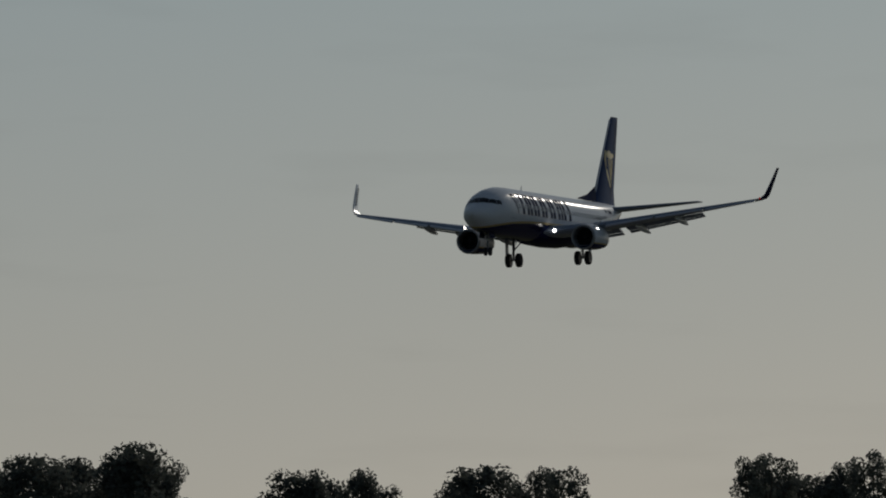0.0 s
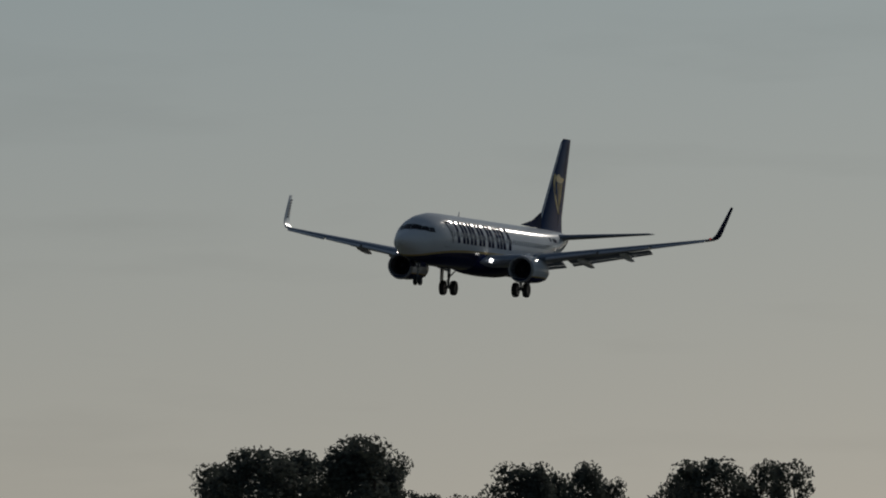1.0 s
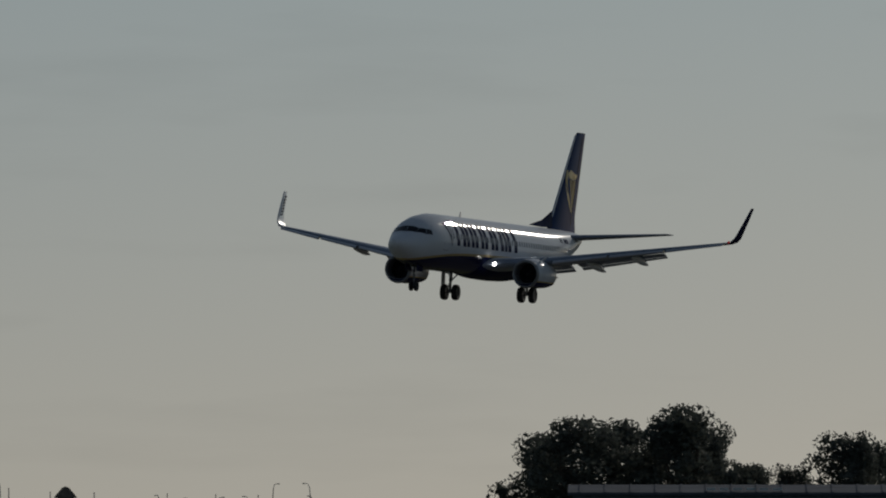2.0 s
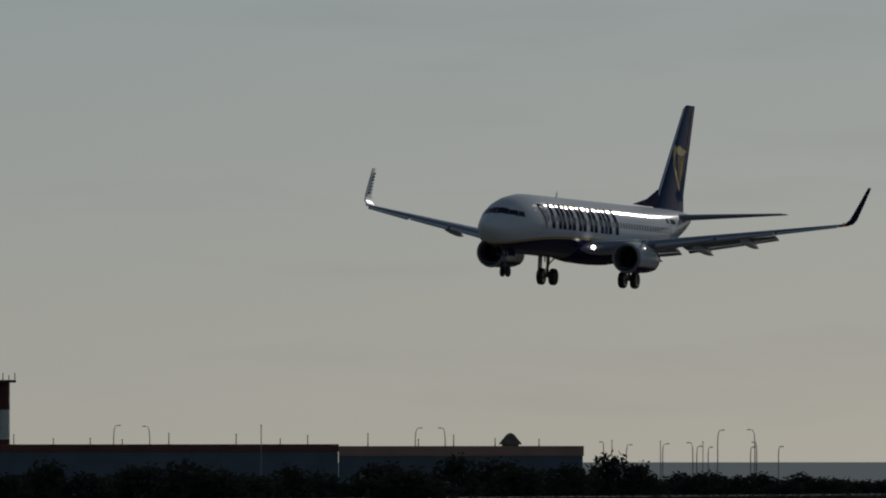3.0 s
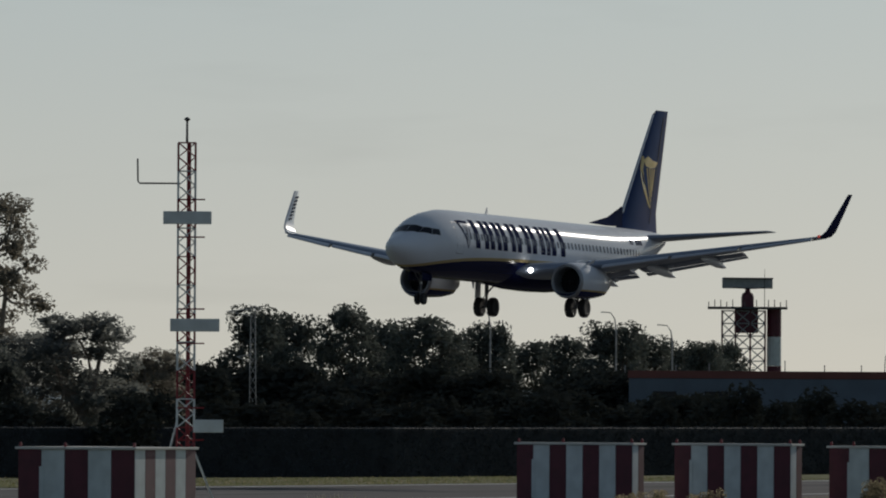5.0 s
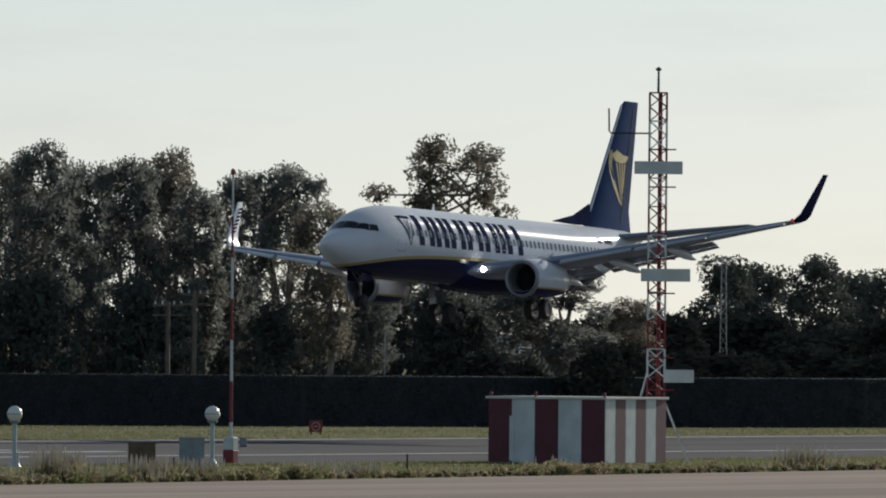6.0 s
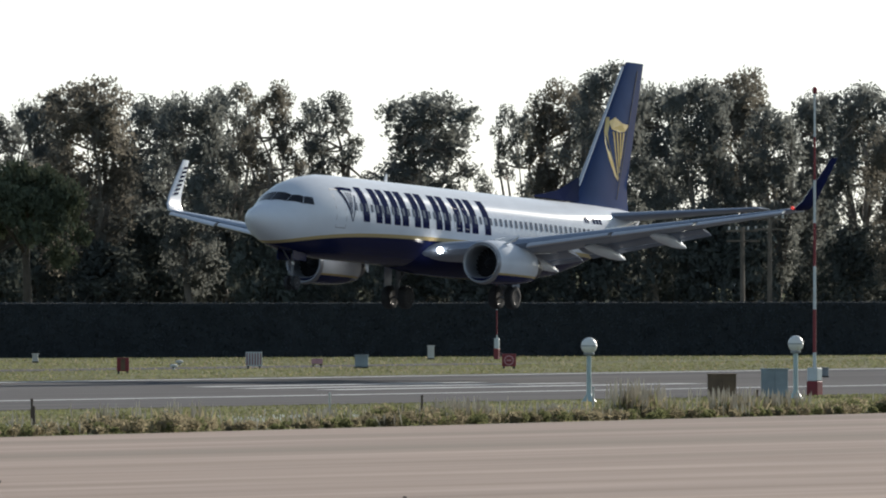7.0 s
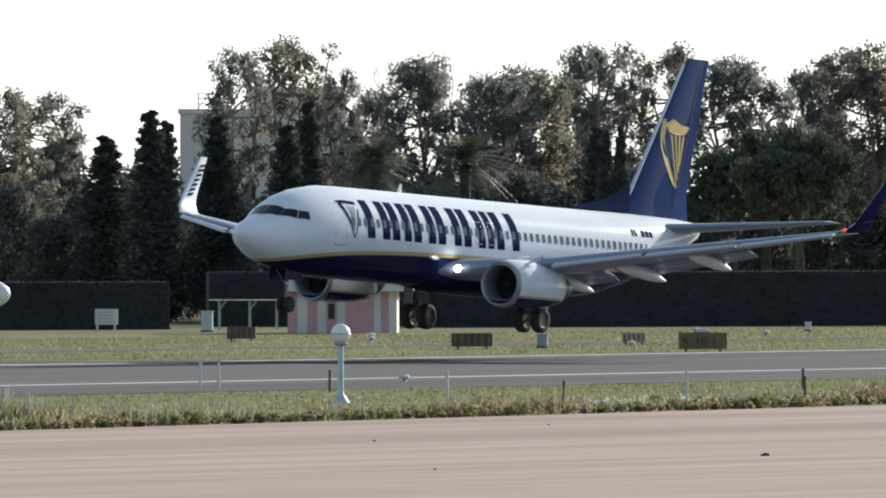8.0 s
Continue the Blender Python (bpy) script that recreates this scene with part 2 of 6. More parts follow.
M = {
    "livery": livery("aircraft_body_paint"),
    "navy": mat("navy_paint", (0.010, 0.014, 0.055), 0.6, 0, 0.12, 0.7, coat=0.12, gloss=0.0),
    "blue": mat("blue_tail_paint", (0.032, 0.055, 0.14), 0.6, 0, 0.12, 0.5, coat=0.15, gloss=0.0),
    "gold": mat("gold_paint", (0.62, 0.43, 0.10), 0.35, 0, 0.1, 1.0, coat=0.3),
    "white": mat("white_paint", (0.66, 0.68, 0.70), 0.35, 0, 0.05, 0.8, coat=0.3),
    "wing": mat("grey_wing_paint", (0.22, 0.265, 0.345), 0.42, 0, 0.08, 0.5, 0.02, 4, coat=0.1),
    "inlet_metal": mat("dull_inlet_lip", (0.30, 0.31, 0.33), 0.45, 0.6, 0.08, 1.0),
    "wing_metal": mat("polished_leading_edge", (0.62, 0.63, 0.65), 0.28, 0.9, 0.06, 1.0),
    "dark_metal": mat("dark_metal", (0.05, 0.05, 0.055), 0.45, 0.6, 0.2, 2.0),
    "steel": mat("gear_steel", (0.16, 0.16, 0.17), 0.5, 0.3, 0.15, 3.0),
    "rubber": mat("tyre_rubber", (0.018, 0.018, 0.02), 0.8, 0, 0.25, 4.0, 0.1, 30),
    "glass_dark": mat("dark_cabin_glass", (0.012, 0.014, 0.02), 0.1, 0, 0.1, 1.0, gloss=0.25),
    "cabin": mat("cabin_window", (0.05, 0.06, 0.09), 0.15, 0, 0.1, 1.0, gloss=0.3),
    "seam": mat("panel_seam", (0.24, 0.25, 0.28), 0.5, 0, 0.1, 1.0),
    "lamp": glow("landing_light", (1.0, 0.97, 0.92), 14.0),
    "red_lamp": glow("red_navigation_light", (1.0, 0.08, 0.06), 0.3),
    "soil": mat("dry_soil_and_turf", (0.142, 0.146, 0.070), 0.95, 0, 0.3, 0.2, 0.2, 6.0, spots=(0.18, 0.17, 0.095), spot_at=0.58, gloss=0.05),
    "asphalt": mat("runway_asphalt", (0.112, 0.106, 0.106), 0.95, 0, 0.22, 0.5, 0.15, 14, stretch=(0.06, 1, 1), spots=(0.07, 0.068, 0.07), spot_at=0.62, gloss=0.05),
    "concrete": mat("apron_concrete", (0.348, 0.263, 0.216), 0.95, 0, 0.22, 0.35, 0.12, 10, stretch=(0.05, 1, 1), spots=(0.235, 0.19, 0.155), spot_at=0.57, gloss=0.1),
    "line": mat("worn_white_line", (0.62, 0.62, 0.60), 0.7, 0, 0.25, 1.5, stretch=(0.2, 1, 1)),
    "water": mat("grey_sea", (0.03, 0.06, 0.065), 0.5, 0, 0.2, 0.05, 0.4, 0.4),
    "leaf": mat("gum_leaves", (0.180, 0.188, 0.172), 0.7, 0, 0.3, 0.4, through_light=0.6, island=0.15, gloss=0.08),
    "leaf_dry": mat("olive_gum_leaves", (0.200, 0.184, 0.150), 0.7, 0, 0.3, 0.4, through_light=0.6, island=0.15, gloss=0.08),
    "leaf_dark": mat("dark_leaves", (0.108, 0.120, 0.104), 0.8, 0, 0.35, 0.5, through_light=0.3, island=0.2, gloss=0.05),
    # darker than the crown leaves: shade under the trees put into the colour
    "leaf_under_shade": mat("undergrowth_shade_leaves", (0.115, 0.125, 0.112), 0.9, 0, 0.35, 0.5, through_light=0.4, island=0.2, gloss=0.02),
    "leaf_cypress": mat("cypress_scale_leaves", (0.085, 0.094, 0.086), 0.85, 0, 0.3, 0.5, through_light=0.25, island=0.15, gloss=0.02),
    "leaf_pine": mat("green_pine_leaves", (0.085, 0.10, 0.066), 0.8, 0, 0.3, 0.4, through_light=0.2, island=0.25, gloss=0.05),
    "palm": mat("palm_leaf", (0.115, 0.125, 0.085), 0.6, 0, 0.3, 0.6, through_light=0.2, island=0.35),
    "bark": mat("pale_bark", (0.22, 0.185, 0.15), 0.85, 0, 0.35, 1.2, 0.3, 10),
    "bark_dark": mat("dark_bark", (0.08, 0.065, 0.05), 0.9, 0, 0.3, 1.5, 0.3, 10),
    # shrub leaves again, coloured darker to stand as silhouettes against the light
    "leaf_far_shade": mat("backlit_scrub_leaves", (0.046, 0.050, 0.044), 0.95, 0, 0.3, 0.5, through_light=0.1, island=0.1, gloss=0.0),
    "hedge": mat("clipped_hedge_leaves", (0.054, 0.062, 0.070), 0.9, 0, 0.35, 0.6, through_light=0.08, island=0.25, gloss=0.04),
    # near-black core colour stands in for shade between the hedge leaves
    "hedge_core": mat("hedge_inner_shade", (0.022, 0.026, 0.029), 0.9, 0, 0.3, 1.0, 0.6, 3.0),
    "grass": mat("green_grass", (0.158, 0.165, 0.078), 0.9, 0, 0.25, 0.08, through_light=0.6, island=0.15, gloss=0.05),
    "straw": mat("dry_weeds", (0.25, 0.215, 0.14), 0.9, 0, 0.35, 0.25, through_light=0.65, island=0.15, gloss=0.05),
    "plume": mat("pale_seed_heads", (0.50, 0.44, 0.33), 0.8, 0, 0.2, 2.0, through_light=0.4, island=0.3),
    "petal": mat("white_flowers", (0.75, 0.75, 0.68), 0.7, 0, 0.1, 3.0),
    "red": mat("red_paint", (0.20, 0.018, 0.025), 0.5, 0, 0.18, 1.5, 0.05, 8),
    "hut_red": mat("dark_red_panel_paint", (0.085, 0.010, 0.022), 0.55, 0, 0.2, 1.5, 0.05, 8),
    "hut_white": mat("weathered_white_paint", (0.55, 0.60, 0.60), 0.55, 0, 0.12, 1.2, 0.05, 8),
    "pink": mat("faded_pink_paint", (0.50, 0.27, 0.28), 0.7, 0, 0.12, 1.0, 0.05, 6),
    "plaster": mat("pale_plaster", (0.55, 0.54, 0.50), 0.8, 0, 0.12, 0.7, 0.08, 8),
    "pale_green": mat("pale_green_paint", (0.40, 0.50, 0.49), 0.5, 0, 0.12, 1.5),
    "cabinet_grey": mat("grey_green_cabinet_paint", (0.25, 0.30, 0.32), 0.55, 0, 0.15, 1.5),
    "globe": mat("white_globe_plastic", (0.72, 0.72, 0.68), 0.35, 0, 0.08, 2.0),
    "brown": mat("rusty_brown_paint", (0.15, 0.10, 0.055), 0.7, 0, 0.3, 2.0, 0.1, 10),
    "sign_dark": mat("dark_brown_sign", (0.075, 0.05, 0.035), 0.6, 0, 0.2, 2.0),
    "sign_yellow": mat("ochre_sign_face", (0.14, 0.092, 0.04), 0.5, 0, 0.2, 1.5),
    "black": mat("black_paint", (0.012, 0.012, 0.012), 0.5, 0, 0.2, 2.0),
    "grey": mat("grey_metal", (0.28, 0.30, 0.31), 0.5, 0.3, 0.15, 1.5),
    "pole": mat("galvanised_pole", (0.30, 0.30, 0.30), 0.5, 0.5, 0.15, 2.0),
    "wood": mat("weathered_wood", (0.16, 0.13, 0.10), 0.85, 0, 0.3, 2.0, 0.2, 12),
    "brick": mat("brick_red_cladding", (0.17, 0.06, 0.05), 0.8, 0, 0.18, 0.3),
    "cladding": mat("blue_grey_cladding", (0.10, 0.13, 0.17), 0.6, 0.1, 0.15, 0.3),
    "pink_wall": mat("salmon_parapet", (0.42, 0.24, 0.20), 0.8, 0, 0.15, 0.3),
    "roof": mat("grey_roof_sheet", (0.085, 0.10, 0.125), 0.9, 0.0, 0.2, 0.4, gloss=0.05),
    "flat_wall": mat("rose_grey_render", (0.56, 0.50, 0.48), 0.85, 0, 0.12, 0.2),
    "car_dark": mat("dark_car_paint", (0.03, 0.032, 0.04), 0.25, 0.3, 0.1, 1.0, coat=0.8),
    "car_white": mat("white_car_paint", (0.6, 0.6, 0.6), 0.3, 0.1, 0.1, 1.0, coat=0.8),
    "stone": mat("dark_stone", (0.05, 0.045, 0.04), 0.9, 0, 0.3, 3.0, 0.4, 10),
}
def pane_glass(name, tint):
    m = bpy.data.materials.new(name)
    m.use_nodes = True
    b = m.node_tree.nodes["Principled BSDF"]
    b.inputs["Base Color"].default_value = (*tint, 1)
    b.inputs["Roughness"].default_value = 0.04
    b.inputs["Transmission Weight"].default_value = 0.9
    b.inputs["IOR"].default_value = 1.1
    return m


M["pane"] = pane_glass("green_tinted_glass", (0.55, 0.72, 0.66))


# ---- mesh helpers ----
def part(name, bm, material, parent=None, label="", smooth=False):
    """Links a bmesh as one mesh object, under a thing or a part."""
    me = bpy.data.meshes.new(name)
    bmesh.ops.recalc_face_normals(bm, faces=bm.faces)
    bm.to_mesh(me)
    bm.free()
    for m in (material if isinstance(material, (list, tuple)) else [material]):
        me.materials.append(m)
    if smooth:
        me.polygons.foreach_set("use_smooth", [True] * len(me.polygons))
        me.set_sharp_from_angle(angle=radians(40))
    ob = new(name, me)
    ob.parent = parent
    if label:
        tagged(ob, label)
    return ob


def thing(name, at, label, category, group="", kind=""):
    ob = new(name)
    ob.matrix_basis = at if isinstance(at, Matrix) else pose(*at)
    ob.empty_display_size = 0.5
    return tagged(ob, label, category, group, kind)


def raw(name, verts, faces, material, parent=None, label="", smooth=False):
    me = bpy.data.meshes.new(name)
    me.from_pydata(verts, [], faces)
    for m in (material if isinstance(material, (list, tuple)) else [material]):
        me.materials.append(m)
    if smooth:
        me.polygons.foreach_set("use_smooth", [True] * len(me.polygons))
    ob = new(name, me)
    ob.parent = parent
    if label:
        tagged(ob, label)
    return ob


def box(bm, x0, y0, z0, x1, y1, z1, bevel=0.0, m=None):
    r = bmesh.ops.create_cube(bm, size=1.0)
    for v in r["verts"]:
        v.co = Vector((x0 + (v.co.x + 0.5) * (x1 - x0), y0 + (v.co.y + 0.5) * (y1 - y0), z0 + (v.co.z + 0.5) * (z1 - z0)))
    if m:
        bmesh.ops.transform(bm, matrix=m, verts=r["verts"])
    if bevel:
        edges = list({e for v in r["verts"] for e in v.link_edges})
        bmesh.ops.bevel(bm, geom=edges, offset=bevel, segments=2, profile=0.5, affect="EDGES")


def loft(bm, rings, closed=True, caps=True):
    rows = [[bm.verts.new(p) for p in ring] for ring in rings]
    n = len(rows[0])
    for a, b in zip(rows, rows[1:]):
        for i in range(n if closed else n - 1):
            j = (i + 1) % n
            bm.faces.new((a[i], a[j], b[j], b[i]))
    if caps and closed:
        bm.faces.new(rows[0])
        bm.faces.new(list(reversed(rows[-1])))
    return rows


def tube(bm, points, radii, n=8):
    """A tapered tube along points."""
    pts = [Vector(p) for p in points]
    if isinstance(radii, (int, float)):
        radii = [radii] * len(pts)
    rings = []
    for i, p in enumerate(pts):
        d = (pts[min(i + 1, len(pts) - 1)] - pts[max(i - 1, 0)]).normalized()
        side = d.cross(Vector((0, 0, 1)) if abs(d.z) < 0.9 else Vector((1, 0, 0))).normalized()
        up = side.cross(d)
        rings.append([p + (side * math.cos(a) + up * math.sin(a)) * radii[i] for a in (math.tau * k / n for k in range(n))])
    loft(bm, rings)


def lathe(bm, profile, axis="z", at=(0, 0, 0), n=20, caps=True):
    """A turned form from (radius, along) pairs."""
    rings = []
    for r, s in profile:
        ring = []
        for k in range(n):
            a = math.tau * k / n
            c, q = r * math.cos(a), r * math.sin(a)
            p = {"z": (c, q, s), "x": (s, c, q), "y": (c, s, q)}[axis]
            ring.append(Vector(p) + Vector(at))
        rings.append(ring)
    loft(bm, rings, caps=caps)


# ---- ground, runway, apron, sea ----
def sheet(name, outline, z, material, label, category, thick=0.0):
    bm = bmesh.new()
    vs = [bm.verts.new((x, y, z)) for x, y in outline]
    bm.faces.new(vs)
    if thick:
        bm2 = bmesh.ops.extrude_face_region(bm, geom=list(bm.faces))
        bmesh.ops.translate(bm, vec=(0, 0, -thick), verts=[g for g in bm2["geom"] if isinstance(g, bmesh.types.BMVert)])
    return tagged(part(name, bm, material), label, category, kind="structure")


def apron_edge(x):
    return 261.0 + 0.087 * (x - 413.0)


RWY_NEAR, RWY_FAR = 307.0, 369.5
ring = [(4900 * math.cos(math.tau * k / 64), 4900 * math.sin(math.tau * k / 64)) for k in range(64)]
sheet("ground", ring, 0.0, M["soil"], "flat dry turf and soil reaching the horizon", "ground")
sheet("runway", [(150, RWY_NEAR), (1500, RWY_NEAR), (1500, RWY_FAR), (150, RWY_FAR)], 0.02, M["asphalt"], "grey worn asphalt runway with dark rubber streaks", "runway", 0.3)
sheet("apron", [(-300, -150), (900, -150), (900, apron_edge(900)), (-300, apron_edge(-300))], 0.012, M["concrete"],
      "pale brown concrete apron with long faint stains", "pavement", 0.3)
bm = bmesh.new()
loft(bm, [[Vector((r * math.sin(a), r * math.cos(a), z)) for r, z in ((2400, 0.05), (4895, 2.9), (4896, -0.5))] for a in (radians(63 + 3 * k) for k in range(9))])
tagged(part("water", bm, M["water"]), "calm grey sea at the horizon", "sea", kind="structure")
sheet("taxiway_strip", [(560, 398), (760, 398), (760, 404), (560, 404)], 0.016, M["asphalt"], "narrow grey service track across the far grass", "road", 0.2)


def runway_marks():
    def stripe(x0, x1, y0, y1, label, kindname):
        bm = bmesh.new()
        x = x0
        while x < x1:
            e = min(x + 30, x1)
            box(bm, x, y0, 0.0, e, y1, 0.026)
            x = e
        tagged(part(kindname, bm, M["line"]), label, "marking", kind="structure")
    stripe(150, 1000, 324.4, 325.3, "long white runway edge line", "edge_line")
    stripe(150, 1000, 366.4, 367.3, "long white runway edge line", "edge_line")
    for x0, y in ((621, 335.6), (624, 341.4), (630, 347.2)):
        stripe(x0, 657, y, y + 1.4, "white touchdown stripe on the runway", "runway_stripe")


runway_marks()


# ---- the landing jet: aft is +x, the right wing +y; origin 20 m behind the nose ----
ORG = Vector((20.0, 0.0, -1.0))
FUS_X = (0, 0.3, 0.8, 1.7, 2.2, 2.8, 3.6, 4.6, 6, 7.5, 26, 28.5, 31, 33.5, 36, 37.6, 38.2)
FUS_TOP = (-0.52, -0.20, 0.0, 0.27, 0.58, 0.97, 1.31, 1.56, 1.75, 1.78, 1.78, 1.79, 1.80, 1.80, 1.76, 1.66, 1.56)
FUS_BOT = (-0.58, -0.98, -1.28, -1.64, -1.80, -1.94, -2.06, -2.15, -2.21, -2.22, -2.22, -1.98, -1.42, -0.68, 0.18, 0.82, 1.25)
FUS_HW = (0.03, 0.45, 0.80, 1.20, 1.36, 1.52, 1.68, 1.80, 1.87, 1.88, 1.88, 1.82, 1.62, 1.28, 0.85, 0.48, 0.2)


def body_at(x, th, off=0.0, side=-1):
    """A point on the body: th radians from the crown, side -1 is the left flank."""
    top, bot, hw = (float(np.interp(x, FUS_X, f)) for f in (FUS_TOP, FUS_BOT, FUS_HW))
    zc, hh = (top + bot) / 2, (top - bot) / 2
    return Vector((x, side * (hw + off) * math.sin(th), zc + (hh + off) * math.cos(th))) - ORG


def th_of(x, z):
    top, bot = float(np.interp(x, FUS_X, FUS_TOP)), float(np.interp(x, FUS_X, FUS_BOT))
    return math.acos(max(-1, min(1, (z - (top + bot) / 2) / ((top - bot) / 2))))


def body_patch(bm, corners, off=0.014, n=3, side=-1):
    """A skin patch with corners (x, th), bilinear between them, with a rim that meets the body."""
    (x0, t0), (x1, t1), (x2, t2), (x3, t3) = corners
    grid = []
    for i in range(n + 1):
        row = []
        for j in range(n + 1):
            u, v = i / n, j / n
            x = (1 - v) * ((1 - u) * x0 + u * x1) + v * ((1 - u) * x3 + u * x2)
            t = (1 - v) * ((1 - u) * t0 + u * t1) + v * ((1 - u) * t3 + u * t2)
            row.append(bm.verts.new(body_at(x, t, off, side)))
        grid.append(row)
    for i in range(n):
        for j in range(n):
            bm.faces.new((grid[i][j], grid[i + 1][j], grid[i + 1][j + 1], grid[i][j + 1]))


def zrect(x0, x1, z0, z1, lean=0.0):
    z0, z1 = z0 - 0.2, z1 - 0.2
    return [(x0, th_of(x0, z0)), (x1, th_of(x1, z0)), (x1 + lean, th_of(x1 + lean, z1)), (x0 + lean, th_of(x0 + lean, z1))]


def foil(x, y, z, chord, thick, n=10, vertical=False, droop=0.0):
    """An aerofoil ring at a station, leading edge at x."""
    pts = []
    for k in range(2 * n):
        if k <= n:
            u, s = 1 - k / n, 1
        else:
            u, s = (k - n) / n, -1
        u = u ** 1.5 if u < 1 else 1.0
        t = 5 * thick * (0.2969 * math.sqrt(u) - 0.126 * u - 0.3516 * u * u + 0.2843 * u ** 3 - 0.1015 * u ** 4) * s * chord
        if not vertical:
            t = t * (1.15 if s > 0 else 0.85)
        if vertical:
            pts.append(Vector((x + u * chord, y + t, z)) - ORG)
        else:
            pts.append(Vector((x + u * chord, y, z + t - droop * u)) - ORG)
    return pts


def wheel(parent, at, r, width, name="wheel"):
    w = new(name)
    w.parent = parent
    w.matrix_basis = pose(*(Vector(at) - ORG))
    bm = bmesh.new()
    h = width / 2
    lathe(bm, [(r * 0.56, -h * 0.9), (r * 0.8, -h), (r * 0.95, -h * 0.85), (r, -h * 0.45), (r, h * 0.45), (r * 0.95, h * 0.85), (r * 0.8, h), (r * 0.56, h * 0.9)], "y", n=28)
    part("tyre", bm, M["rubber"], w, smooth=True)
    bm = bmesh.new()
    lathe(bm, [(0.05, -h * 0.8), (r * 0.30, -h * 0.75), (r * 0.36, -h * 0.55), (r * 0.57, -h * 0.93), (r * 0.57, h * 0.93), (r * 0.36, h * 0.55), (r * 0.30, h * 0.75), (0.05, h * 0.8)], "y", n=20)
    part("rim", bm, M["steel"], w, "pale metal wheel rim", smooth=True)
    return w


def airliner():
    jet = thing("airliner", pose(0, 0, 20), "white airliner with navy belly and blue tail, landing, wheels down", "airplane")
    # body
    bm = bmesh.new()
    xs = sorted(set([0, 0.06, 0.15, 0.3, 0.5, 0.8, 1.2, 1.7, 2.0, 2.2, 2.5, 2.8, 3.2, 3.6, 4.1, 4.6, 5.3, 6, 7.5] + [7.5 + 1.85 * k for k in range(11)]
                    + [27.2, 28.5, 29.7, 31, 32.2, 33.5, 34.8, 36, 36.8, 37.6, 38.2]))
    nose = {0.06: 0.42, 0.15: 0.7}
    rings = []
    for x in xs:
        if x in nose:
            k = nose[x]
            e = [(body_at(0.3, math.tau * j / 40) + ORG) for j in range(40)]
            c = Vector((0, 0, -0.56))
            rings.append([Vector((x, c.y + (p.y - c.y) * k, c.z + (p.z - c.z) * k)) - ORG for p in e])
        else:
            rings.append([body_at(x, math.tau * j / 40) for j in range(40)])
    loft(bm, rings)
    body = part("fuselage", bm, M["livery"], jet, "white body with navy belly and gold line", smooth=True)
    # belly fairing
    bm = bmesh.new()
    rings = []
    for x, hw, zb in ((13.4, 0.9, -2.1), (14.4, 1.7, -2.3), (16.3, 2.05, -2.46), (19.0, 2.1, -2.5), (21.5, 1.95, -2.44), (23.8, 1.45, -2.25), (25.4, 0.7, -2.1)):
        rings.append([Vector((x, hw * math.cos(a), -1.3 + (zb + 1.3) * math.sin(a) if math.sin(a) > 0 else -1.3 + 0.4 * -math.sin(a))) - ORG
                      for a in (math.tau * j / 24 for j in range(24))])
    loft(bm, rings)
    part("belly_fairing", bm, M["navy"], jet, smooth=True)
    # cockpit glass
    d = radians
    for side in (-1, 1):
        for corners in ([(1.74, d(0.6)), (1.98, d(33.2)), (2.50, d(31.6)), (2.42, d(0.6))],
                        [(2.00, d(34.0)), (2.62, d(59)), (2.90, d(47)), (2.53, d(32.2))],
                        [(2.65, d(60)), (3.30, d(69)), (3.40, d(56)), (2.93, d(47.6))]):
            bm = bmesh.new()
            body_patch(bm, corners, side=side)
            part("cockpit_window", bm, M["glass_dark"], body, "dark cockpit pane")
    # cabin windows
    for side in (-1, 1):
        shared = None
        for k in range(50):
            x = 6.3 + 0.508 * k
            if x > 7.5 and x < 25.4:
                if shared is None:
                    bm = bmesh.new()
                    rot = [(x - 0.12, 0.08), (x + 0.12, 0.08), (x + 0.12, 0.44), (x - 0.12, 0.44)]
                    body_patch(bm, [(a, th_of(a, z)) for a, z in rot], 0.012, 2, side)
                    for v in bm.verts:
                        v.co.x -= x
                    shared = part("cabin_window", bm, M["cabin"], body)
                    shared.location.x = x
                else:
                    w = new("cabin_window", shared.data)
                    w.parent = body
                    w.location.x = x
            elif x < 32.6:
                bm = bmesh.new()
                body_patch(bm, zrect(x - 0.12, x + 0.12, 0.28, 0.64), 0.012, 2, side)
                part("cabin_window", bm, M["cabin"], body)
    # doors: thin seams round slightly proud panels
    for side in (-1, 1):
        for x0, x1, z0, z1, nm in ((4.95, 5.85, -0.62, 1.22, "door"), (33.0, 33.75, -0.2, 1.35, "door"), (16.3, 16.85, -0.05, 0.95, "emergency_exit"), (17.4, 17.95, -0.05, 0.95, "emergency_exit")):
            bm = bmesh.new()
            w = 0.035
            for a, b, c, e in ((x0, x1, z0, z0 + w), (x0, x1, z1 - w, z1), (x0, x0 + w, z0, z1), (x1 - w, x1, z0, z1)):
                body_patch(bm, zrect(a, b, c, e), 0.008, 4, side)
            part(nm, bm, M["seam"], body, "closed cabin door outlined by thin seams")
    # plain navy bars of the name's size and colour, and a pointed emblem
    for side in (-1, 1):
        def stroke(corners, name, label, off=0.010, n=6):
            bm = bmesh.new()
            body_patch(bm, corners, off, n, side)
            part(name, bm, M["navy"], body, label)
        x = 7.45
        for wd in (1.9, 1.62, 1.86, 1.98, 1.86, 0.6, 1.95):
            bars = ((0.0, 0.62), (wd - 0.66, wd - 0.06)) if wd > 1 else ((0.0, 0.52),)
            for a, b in bars:
                stroke(zrect(x + a, x + b, -0.2, 1.42, -0.18), "name_shape", "plain navy painted bar")
            x += wd + 0.14
